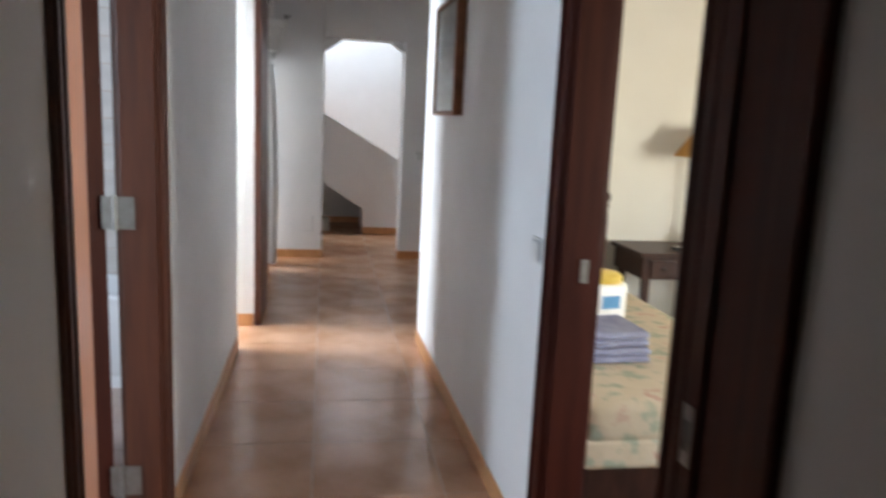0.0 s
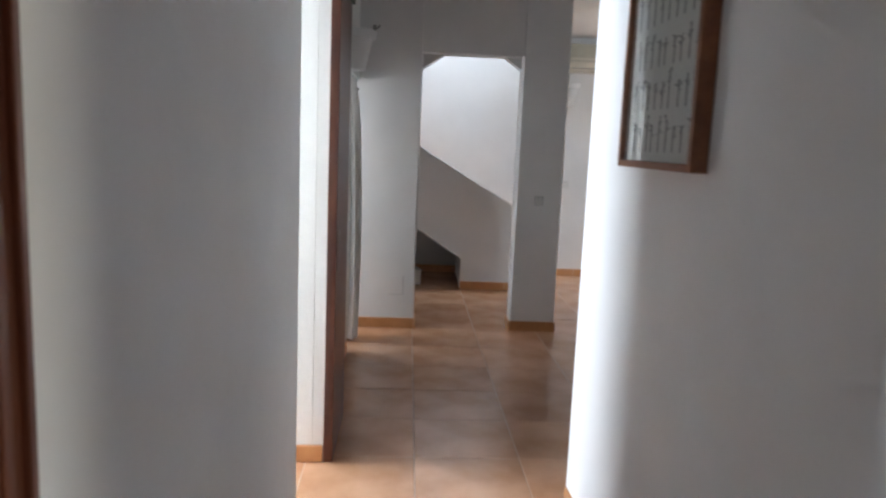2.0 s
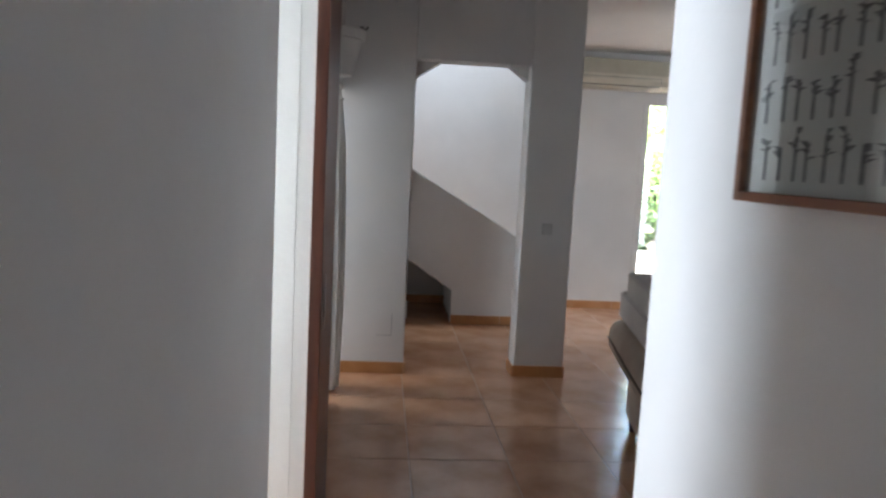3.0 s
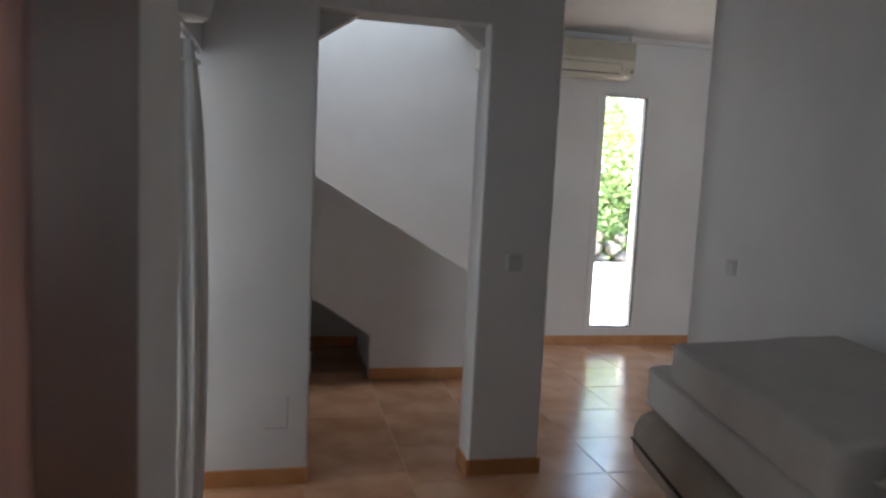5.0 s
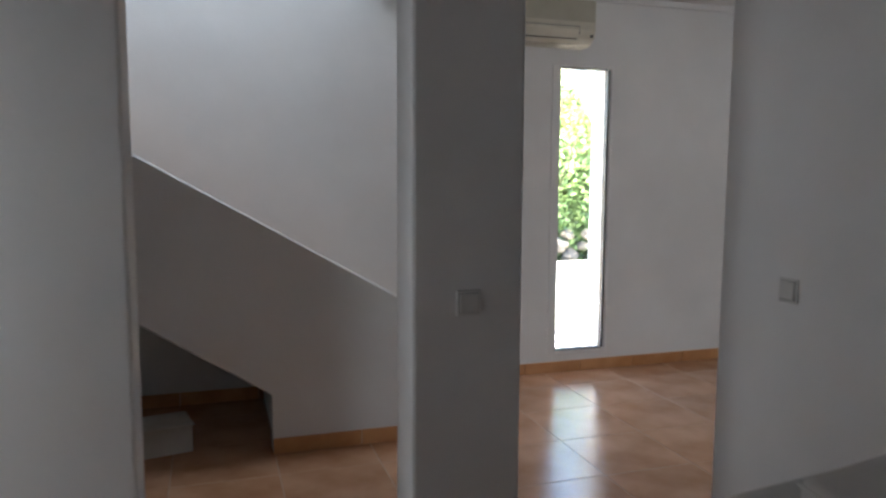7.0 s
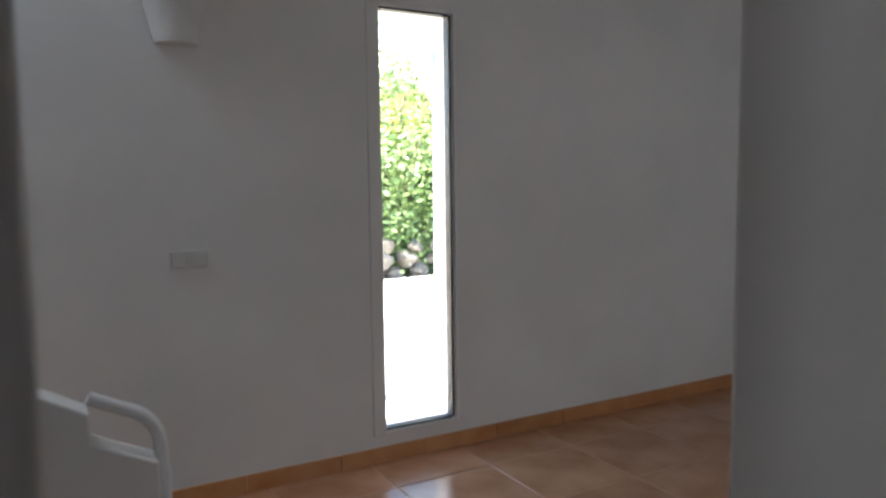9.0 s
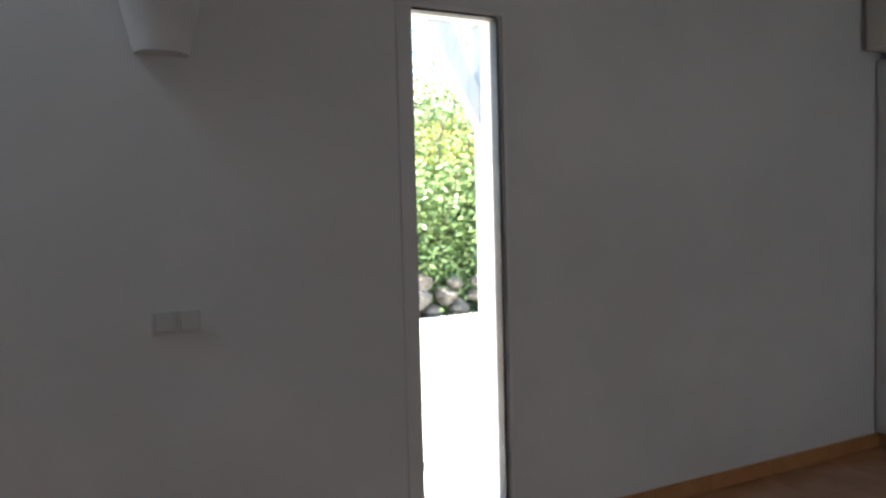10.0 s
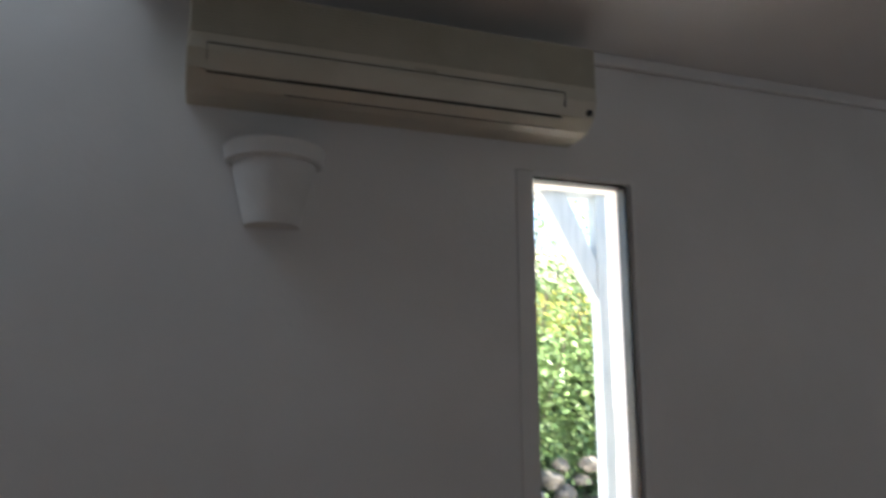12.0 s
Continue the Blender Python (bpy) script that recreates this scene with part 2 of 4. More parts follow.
structure("wall_corridor_left", boxes(
    (-0.11, 0, -1.6, 0.96, 0, H), (-0.11, 0, 0.96, 1.80, 2.12, H), (-0.11, 0, 1.80, 3.2, 0, H)), PLASTER,
    "white plastered corridor wall with a doorway", "wall")
structure("wall_corridor_left_end", boxes((-0.2, 0, 3.2, 3.90, 0, H), (-0.2, 0, 3.90, 4.41, 2.25, H), (-0.2, 0, 4.41, 6.28, 0, H), (-0.2, 0, 6.28, 6.99, 2.02, H)),
    PLASTER, "white plastered wall with a kitchen doorway and a curtained doorway", "wall")


# the corridor narrows a little: its other wall turns about its free end
SLANT = pose(RX, 4.03, 0, 0, 0, 1.35) @ pose(-RX, -4.03, 0)


def rounded_wall_end():
    """The corridor's other wall, with a doorway, and a rounded end."""
    bm = boxes((RX, RX + 0.12, -1.6, 0.70, 0, H), (RX, RX + 0.12, 0.70, 1.42, 2.12, H), (RX, RX + 0.12, 1.42, 3.97, 0, H))
    pts = [(RX, 3.97), (RX + 0.15, 3.97), (RX + 0.15, 4.1), (RX + 0.07, 4.1)]
    pts += [(RX + 0.07 - 0.07 * math.sin(radians(a)), 4.03 + 0.07 * math.cos(radians(a))) for a in (18, 36, 54, 72, 90)]
    tmp = prism(pts, "z", 0, H)
    me = bpy.data.meshes.new("tmp")
    tmp.to_mesh(me)
    tmp.free()
    bm.from_mesh(me)
    bpy.data.meshes.remove(me)
    return bm


structure("wall_corridor_right", rounded_wall_end(), PLASTER, "white plastered corridor wall with a rounded end", "wall").matrix_basis = SLANT
structure("wall_corridor_back", boxes((-0.16, RX + 0.4, -1.75, -1.6, 0, H)), PLASTER, "white plastered wall closing the corridor", "wall")
structure("wall_bedroom_north", boxes((RX + 0.15, 5.5, 3.98, 4.08, 0, H)), CREAM, "cream painted bedroom wall behind the beds", "wall")
structure("wall_bedroom_east", boxes((5.4, 5.5, -1.6, -1.0, 0, H), (5.4, 5.5, -1.0, 0.2, 0, 0.8), (5.4, 5.5, -1.0, 0.2, 2.0, H), (5.4, 5.5, 0.2, 3.98, 0, H)), CREAM, "cream bedroom wall with a window opening", "wall")
structure("wall_bedroom_south", boxes((RX + 0.4, 5.5, -1.75, -1.6, 0, H)), CREAM, "cream bedroom wall", "wall")
structure("wall_nook", boxes((RX + 0.15, PART, 4.084, 4.16, 0, H)), PLASTER, "white plastered wall of the sitting nook", "wall")
structure("wall_partition", boxes((PART, PART + 0.13, 4.084, PEND, 0, H), bevel=0.012), PLASTER, "white plastered partition wall with a free end", "wall")

# stair wall with its opening and pillar
OX0, OX1, PX1, OY0, OY1 = 0.504, 1.317, 1.694, 7.0, 7.2
structure("wall_stair_left", boxes((-1.6, OX0, OY0, OY1, 0, H), bevel=0.01), PLASTER, "white plastered wall beside the stair opening", "wall")
structure("wall_stair_pillar", boxes((OX1, PX1, OY0, OY1, 0, H), bevel=0.012), PLASTER, "white plastered pillar beside the stair opening", "pillar")
structure("wall_stair_lintel", boxes((OX0, OX1, OY0, OY1, 2.262, H)), PLASTER, "white plastered lintel over the stair opening", "wall")
structure("wall_stair_haunch_1", prism([(OX0, 2.262), (OX0, 2.14), (0.69, 2.262)], "y", OY0 + 0.1, OY1), PLASTER, "white plastered chamfered corner of the stair opening", "wall")
structure("wall_stair_haunch_2", prism([(OX1, 2.262), (OX1, 2.165), (1.18, 2.262)], "y", OY0 + 0.1, OY1), PLASTER, "white plastered chamfered corner of the stair opening", "wall")

# wall with the tall window
structure("wall_window", boxes(
    (-1.6, WX0 - 0.073, FAR, FAR + 0.22, 0, H), (WX1 + 0.022, 6.9, FAR, FAR + 0.22, 0, H),
    (WX0 - 0.073, WX1 + 0.022, FAR, FAR + 0.22, 0, WZ0 - 0.022), (WX0 - 0.073, WX1 + 0.022, FAR, FAR + 0.22, WZ1 + 0.022, H)),
    PLASTER, "white plastered outer wall with a tall narrow window", "wall")
structure("wall_stairwell_upper", boxes((-1.6, 1.75, FAR, FAR + 0.22, H, 5.1), (-1.6, 1.75, 8.6, 8.72, H + 0.1, 5.1), (-1.75, -1.6, 8.6, FAR + 0.22, H, 5.1), (1.75, 1.9, 8.6, FAR + 0.22, H + 0.1, 5.1)),
    PLASTER, "white plastered stairwell walls of the upper storey", "wall")
structure("wall_stair_side", boxes((-1.75, -1.6, 6.99, FAR + 0.22, 0, H)), PLASTER, "white plastered wall closing the stairwell", "wall")
structure("wall_sitting_room_east", boxes((6.75, 6.9, 4.0, FAR, 0, H)), PLASTER, "white plastered end wall of the sitting room", "wall")
# unseen wall; its gap is made up to let the fill lamp in
structure("wall_sitting_room_south", boxes((PART + 0.13, 3.7, 4.084, 4.2, 0, H), (5.5, 6.9, 4.084, 4.2, 0, H), (3.7, 5.5, 4.084, 4.2, 2.2, H)), PLASTER, "white plastered wall of the sitting room with an opening added for the fill lamp", "wall")
structure("ceiling", boxes((-3.0, 6.9, -1.75, 8.72, H, H + 0.1), (1.75, 6.9, 8.72, FAR, H, H + 0.1)), CEIL, "white painted ceiling", "ceiling")
# unseen lid that keeps direct sun off the hall floor; skylight is only a lamp
structure("ceiling_sun_block", boxes((-1.75, 1.9, 8.6, FAR + 0.22, 5.1, 5.2)), CEIL, "unseen white cover closing the stairwell top against the sun", "ceiling")
structure("cornice_trim", boxes((3.40, 6.75, FAR - 0.03, FAR, H - 0.05, H), bevel=0.008), PLASTER, "thin white plaster cornice along the ceiling", "trim")

# rooms beside the corridor
structure("wall_bathroom", boxes((-2.7, -2.6, 0.0, 3.9, 0, H), (-2.6, -0.2, 3.8, 3.9, 0, H), (-2.6, -0.11, -0.1, 0.0, 0, H)), CREAM, "pale bathroom walls", "wall")
structure("wall_kitchen", boxes((-2.6, -2.5, 3.9, 6.2, 0, H), (-2.6, -0.2, 6.05, 6.2, 0, H)), PLASTER, "white kitchen walls", "wall")
structure("wall_entrance", boxes((-2.1, -2.0, 6.2, 7.2, 0, H)), PLASTER, "white entrance wall", "wall")


def skirting(name, runs, m=None):
    """Low terracotta tiles along the foot of walls; runs: (axis, fixed, from, to, way into the room)."""
    base = thing(name, m or pose(0, 0, 0), "terracotta tile skirting along the wall foot", "skirting", kind="structure")
    for axis, at, a, b, way in runs:
        n = max(1, round((b - a) / 0.49))
        for i in range(n):
            u, v = a + (b - a) * i / n + 0.0015, a + (b - a) * (i + 1) / n - 0.0015
            lo, hi = sorted((at, at + way * 0.012))
            d = (lo, hi, u, v, 0, 0.085) if axis == "x" else (u, v, lo, hi, 0, 0.085)
            part("tile", boxes(d, bevel=0.003, seg=1), SKIRT, base)


skirting("baseboard_corridor", [("x", 0, -1.6, 0.88, 1), ("x", 0, 1.88, 3.9, 1), 
    ("y", 4.41, -0.19, 0.052, -1), ("x", 0, 5.58, 6.28, 1)])
skirting("baseboard_corridor_right", [("x", RX, 1.505, 4.02, -1), ("x", RX, -1.6, 0.34, -1)], SLANT)
skirting("baseboard_hall", [("y", OY0, 0.02, OX0, -1), ("y", OY0, OX1, PX1, -1), ("x", OX1, OY0 - 0.012, OY1, -1), ("x", OX0, OY0 - 0.012, OY1, 1), ("x", PX1, OY0 - 0.012, OY1, 1)])
skirting("baseboard_sitting_room", [("y", FAR, 2.02, 6.7, -1), ("y", PEND, PART, PART + 0.13, 1), ("x", PART, 4.2, PEND + 0.012, -1)])
skirting("baseboard_stairs", [("y", 8.72, 1.012, 1.985, -1), ("y", FAR, -1.5, 1.5, -1)])


def part_box(name, d, material, parent, bevel=0.004, label="", seg=2):
    return part(name, boxes(d, bevel=bevel, seg=seg), material, parent, label, smooth=seg > 2)


# ---- stairs ----
def stairs():
    st = thing("staircase", pose(0, 0, 0), "white plastered staircase with a solid parapet", "stairs", kind="structure")
    n, x0, go, rise = 13, 2.06, 0.285, 0.18
    top = []
    for i in range(n):
        top += [(x0 - go * i, rise * i), (x0 - go * i, rise * (i + 1))]
    xe = x0 - go * n
    pts = [(x0, 0)] + top[1:] + [(xe, rise * n), (xe, rise * n - 0.2), (1.03, 0.37), (1.03, 0)]
    part("flight", prism(pts, "y", 8.843, FAR - 0.002), PLASTER, st)
    for i in range(n):
        part_box("tread", (x0 - go * (i + 1) + 0.002, x0 - go * i + 0.02, 8.843, FAR - 0.014, rise * (i + 1), rise * (i + 1) + 0.02), SKIRT, st, 0.005, "terracotta stair tread")
    f = lambda x: 1.517 - 0.575 * (x - 0.52)
    g = lambda x: 0.325 - 0.65 * (x - 1.012)
    part("parapet", prism([(1.985, 0), (1.985, 0.60), (1.80, 0.69), (1.80, f(1.80)), (-1.598, f(-1.598)), (-1.598, g(-1.598)), (1.012, 0.325), (1.012, 0)], "y", 8.72, 8.84, 0.008), PLASTER, st, "white plastered sloping parapet")
    path = [(1.80, 8.78, 0.815), (1.90, 8.78, 0.765)]
    for a in range(0, 100, 15):
        path.append((1.90 + 0.095 * math.sin(radians(a * 0.95)), 8.78, 0.765 - 0.045 * (a / 90) - 0.07 * (1 - math.cos(radians(a * 0.95)))))
    path += [(2.003, 8.78, 0.50), (2.006, 8.78, 0.2), (2.006, 8.78, 0.0)]
    part("handrail", tube(path, 0.021), ENAMEL, st, "white painted tubular handrail", smooth=True)


stairs()


# ---- doors ----
def door_casing(name, x_face, into, y0, y1, h, depth, w=0.075, material=DARKWOOD):
    """Lining and moulded casing of a doorway in a wall across x; into: +1 or -1, the way into the wall."""
    d = thing(name, pose(0, 0, 0), "dark mahogany door frame with moulded casing", "door frame", kind="structure")
    xa, xb = sorted((x_face - into * 0.002, x_face + into * depth))
    part_box("jamb", (xa, xb, y0, y0 + 0.022, 0, h), material, d)
    part_box("jamb", (xa, xb, y1 - 0.022, y1, 0, h), material, d)
    part_box("head", (xa, xb, y0 + 0.022, y1 - 0.022, h - 0.022, h), material, d)
    for xs, way in ((x_face, -into), (x_face + into * depth, into)):
        for k, (a, b, t) in enumerate(((0, w, 0.014), (0.012, 0.030, 0.020), (w - 0.02, w - 0.004, 0.024))):
            lo, hi = sorted((xs + way * 0.001, xs + way * t))
            part_box("casing", (lo, hi, y0 - b + 0.01, y0 - a + 0.01, 0, h + b - 0.01), material, d, 0.003)
            part_box("casing", (lo, hi, y1 + a - 0.01, y1 + b - 0.01, 0, h + b - 0.01), material, d, 0.003)
            part_box("casing", (lo, hi, y0 - a + 0.01, y1 + a - 0.01, h + a - 0.01, h + b - 0.01), material, d, 0.003)
    return d


bath_frame = door_casing("door_frame_1", 0.0, -1, 0.96, 1.80, 2.12, 0.11, material=WOOD)
bed_frame = door_casing("door_frame_2", RX, 1, 0.70, 1.42, 2.12, 0.12, 0.09)
bed_frame.matrix_basis = SLANT
part_box("strike_plate", (RX + 0.06, RX + 0.085, 1.394, 1.3978, 1.0, 1.07), STEEL, bed_frame, 0.001, "steel strike plate")


def lever(parent, x, y, z, side):
    part("rose", lathe([(0.0, 0), (0.024, 0), (0.024, 0.006), (0.0, 0.008)], 16), STEEL, parent, "steel handle rose", True, pose(x, y, z, -90 * side, 0, 0))
    h = part("handle", tube([(x, y, z), (x, y + side * 0.045, z), (x + 0.012, y + side * 0.052, z), (x + 0.11, y + side * 0.052, z)], 0.008), STEEL, parent, "steel lever handle", True)
    part("keyhole", lathe([(0.0, 0), (0.016, 0), (0.016, 0.005), (0.0, 0.006)], 14), STEEL, parent, "", True, pose(x, y, z - 0.085, -90 * side, 0, 0))


def bathroom_door():
    """An open leaf; its own x runs from the free edge at -0.76 to the hinge at 0."""
    d = thing("door_1", pose(-0.198, 1.768, 0, 0, 0, -58), "open reddish wooden bathroom door with steel lever handle", "door", kind="structure")
    part_box("leaf", (-0.76, -0.006, -0.002, 0.048, 0.012, 2.09), LEAFWOOD, d, 0.003)
    part_box("edge_strip", (-0.006, -0.001, -0.002, 0.048, 0.012, 2.09), DARKWOOD, d, 0.001, "dark hinge edge")
    lever(d, -0.70, -0.004, 1.05, -1)
    return d


bathroom_door()


def hinge(z):
    h = thing("door_hinge", pose(-0.118, 1.776, z), "brushed steel butt hinge on the door jamb", "hinge", "door hinges")
    part("knuckle", tube([(-0.008, 0, -0.055), (-0.008, 0, 0.055)], 0.008), STEEL, h, smooth=True)
    part_box("plate", (0.002, 0.052, -0.0025, 0.0012, -0.052, 0.052), STEEL, h, 0.001)
    part_box("plate", (-0.045, -0.016, -0.004, -0.001, -0.052, 0.052), STEEL, h, 0.001)


for z in (0.22, 1.125, 1.93):
    hinge(z)


def cupboard_door():
    c = thing("cupboard_door", SLANT @ pose(0, 0.1, 0), "closed narrow dark mahogany cupboard door beside the doorway", "cupboard door")
    part_box("panel", (RX - 0.018, RX - 0.001, 0.25, 0.512, 0.0, 2.16), DARKWOOD, c)
    part_box("stile", (RX - 0.030, RX - 0.0185, 0.25, 0.32, 0.0, 2.16), DARKWOOD, c)
    part_box("stile", (RX - 0.030, RX - 0.0185, 0.455, 0.508, 0.0, 2.16), DARKWOOD, c)
    part_box("lock_plate", (RX - 0.034, RX - 0.0305, 0.465, 0.498, 0.83, 0.95), STEEL, c, 0.001, "steel lock plate")
    part_box("lock_slot", (RX - 0.0355, RX - 0.0342, 0.473, 0.490, 0.86, 0.92), BLACK, c, 0.0005)


cupboard_door()


def sliding_door():
    d = thing("sliding_door", pose(0, 0, 0), "dark mahogany sliding door hung on the corridor wall", "sliding door")
    part_box("leaf", (0.056, 0.100, 4.385, 4.97, 0.012, 2.24), WOOD, d, 0.003)
    part_box("handle", (0.1005, 0.106, 4.47, 4.50, 0.92, 1.12), STEEL, d, 0.002, "recessed steel pull")
    part_box("rail", (0.001, 0.105, 4.30, 5.12, 2.262, 2.31), BLACK, d, 0.003, "black sliding rail")
    for y in (4.52, 4.85):
        part_box("hanger", (0.062, 0.094, y - 0.03, y + 0.03, 2.236, 2.264), IRON, d, 0.002)


sliding_door()


# ---- lamps, switches, picture ----
def pot_lamp(m, label):
    """Half a clay flowerpot against a wall, its own y pointing into the room."""
    p = thing("wall_lamp", m, label, "wall lamp", "flowerpot wall lamps")
    part("pot", lathe([(0.000, 0.0), (0.084, 0.0), (0.091, 0.004), (0.138, 0.208), (0.152, 0.209), (0.159, 0.215), (0.166, 0.262), (0.161, 0.268), (0.150, 0.266), (0.126, 0.208), (0.080, 0.012), (0, 0.012)], 28, 0, 180), POT, p, "", True)
    part("back_plate", boxes((-0.06, 0.06, -0.001, 0.004, 0.01, 0.22), bevel=0.001), POT, p)
    part("bulb", lathe([(0.0, 0.12), (0.02, 0.12), (0.022, 0.16), (0.028, 0.19), (0.018, 0.215), (0.0, 0.22)], 14), ENAMEL, p, "unlit bulb", True, pose(0, 0.05, 0))


pot_lamp(pose(2.262, FAR - 0.001, 2.04, 0, 0, 180), "white half flowerpot wall lamp under the air conditioner")
pot_lamp(pose(0.001, 6.28, 2.03, 0, 0, -90), "white half flowerpot wall lamp above a curtain")


def switch(m, gangs, label):
    """A plate with rockers, its own y pointing into the room."""
    w = 0.084 * gangs
    s = thing("light_switch", m, label, "light switch", "switches")
    for g in range(gangs):
        c = -w / 2 + 0.042 + 0.084 * g
        part_box("plate", (c - 0.041, c + 0.041, -0.001, 0.008, -0.042, 0.042), SWITCH, s, 0.003)
        # dark plate stands in for the shade in the gap round the rocker
        part_box("painted_gap_shade", (c - 0.0324, c + 0.0324, 0.0081, 0.0088, -0.0324, 0.0324), INK_SHADE, s, 0.0003, "dark rim painted as the shade round the rocker")
        part_box("rocker", (c - 0.031, c + 0.031, 0.0089, 0.0135, -0.031, 0.031), SWITCH, s, 0.002)


switch(pose(2.273, FAR, 1.115, 0, 0, 180), 2, "white double wall switch with two rockers")
switch(pose(1.504, OY0, 1.108, 0, 0, 180), 1, "white single wall switch on the pillar")
switch(pose(PART, 6.80, 1.13, 0, 0, 90), 1, "white single wall switch on the partition")
switch(SLANT @ pose(RX, 1.62, 1.058, 0, 0, 90), 1, "white single wall switch beside the bedroom door")


def picture():
    y0, y1, z0, z1, x1 = 2.91, 3.50, 1.495, 2.075, RX - 0.001
    p = thing("picture", SLANT, "brown wooden box frame with a grey seaweed print", "picture")
    x0 = x1 - 0.05
    part_box("frame", (x0, x1, y0, y0 + 0.022, z0, z1), FRAMEWOOD, p, 0.003)
    part_box("frame", (x0, x1, y1 - 0.022, y1, z0, z1), FRAMEWOOD, p, 0.003)
    part_box("frame", (x0, x1, y0 + 0.022, y1 - 0.022, z0, z0 + 0.022), FRAMEWOOD, p, 0.003)
    part_box("frame", (x0, x1, y0 + 0.022, y1 - 0.022, z1 - 0.022, z1), FRAMEWOOD, p, 0.003)
    part("print", boxes((x1 - 0.025, x1 - 0.02, y0 + 0.021, y1 - 0.021, z0 + 0.021, z1 - 0.021)), PAPER, p, "white paper with grey plant forms")
    rnd = random.Random(5)
    bm = bmesh.new()
    xf = x1 - 0.0262
    for row in range(4):
        for col in range(9):
            cy = y0 + 0.065 + col * 0.056 + rnd.uniform(-0.01, 0.01)
            cz = z0 + 0.05 + row * 0.125
            hh = rnd.uniform(0.06, 0.10)
            add_box(bm, xf, xf + 0.001, cy - 0.0045, cy + 0.0045, cz, cz + hh)
            for k in range(6):
                a = rnd.uniform(-1.2, 1.2)
                l = rnd.uniform(0.012, 0.03)
                zc = cz + hh * rnd.uniform(0.5, 1.0)
                v = [bm.verts.new((xf, cy + l * math.sin(a) + q * 0.006, zc + l * math.cos(a) * 0.7 + q2 * 0.006)) for q, q2 in ((-1.8, 0), (1.8, 0))] + [bm.verts.new((xf, cy, zc))]
                bm.faces.new(v)
    part("drawing", bm, INK_SHADE, p, "grey printed plant forms")
    g = part("glazing", boxes((x0 + 0.008, x0 + 0.010, y0 + 0.0215, y1 - 0.0215, z0 + 0.0215, z1 - 0.0215)), GLASS, p, "clear picture glass")
    g.visible_shadow = False


picture()


def wall_hook():
    h = thing("wall_hook", pose(0.115, OY0, 2.43), "small grey metal hook on the white wall", "hook")
    part_box("plate", (-0.014, 0.014, -0.004, 0.0, -0.022, 0.022), STEEL, h, 0.001)
    part("peg", tube([(0, -0.002, 0), (0.012, -0.035, -0.008), (0.03, -0.055, -0.006), (0.045, -0.06, 0.012)], 0.008, 8), STEEL, h, smooth=True)


wall_hook()


def hatch():
    h = thing("wall_hatch", pose(0, 0, 0), "small white painted hatch flush in the wall", "hatch")
    part_box("cover", (0.235, 0.405, OY0 - 0.0025, OY0 - 0.0003, 0.285, 0.44), PLASTER, h, 0.0005)
    # no groove is cut: dark strips on the wall imitate its shade
    part_box("gap", (0.4055, 0.4085, OY0 - 0.0018, OY0 - 0.0003, 0.283, 0.44), INK_SHADE, h, 0.0003, "thin dark strip painted as the shaded gap")
    part_box("gap", (0.30, 0.405, OY0 - 0.0018, OY0 - 0.0003, 0.282, 0.2845), INK_SHADE, h, 0.0003, "thin dark strip painted as the shaded gap")


hatch()
structure("trim_kitchen_doorway", boxes((0.0005, 0.054, 4.412, 4.45, 0, 2.25)), PLASTER, "white plastered strip behind the sliding door", "trim")


# ---- curtain ----
def curtain():
    c = thing("curtain", pose(-0.02, 6.58, 0.02), "white cotton curtain gathered in the doorway", "curtain")
    bm = bmesh.new()
    nu, nz, hgt = 60, 40, 1.98
    rows = []
    for j in range(nz + 1):
        z = hgt * j / nz
        g = 1 - 0.45 * max(0, (z - 1.5) / 0.48) ** 2
        row = []
        for i in range(nu + 1):
            u = i / nu
            a = u * 6.2832
            fold = 1 + 0.22 * math.sin(a * 6 + 0.6 * math.sin(z * 1.7)) + 0.1 * math.sin(a * 11 + z)
            r = 0.068 * g * fold
            row.append(bm.verts.new((r * math.cos(a) * 0.95 + 0.012 * math.sin(z * 2.1), r * math.sin(a) * 1.2 + 0.012 * math.cos(z * 1.6), z)))
        rows.append(row)
    for a, b in zip(rows, rows[1:]):
        for i in range(nu):
            bm.faces.new((a[i], a[i + 1], b[i + 1], b[i]))
    part("cloth", bm, CURTAIN, c, smooth=True)
    part("tie_band", tube([(0.048 * math.cos(k * 0.314), 0.07 * math.sin(k * 0.314), 1.9) for k in range(21)], 0.008, 8), CURTAIN, c, "white gathering band", True)
    part("curtain_rod", tube([(0, -0.2, 1.993), (0, 0.5, 1.993)], 0.007, 8), ENAMEL, c, "thin white rod", True)


curtain()


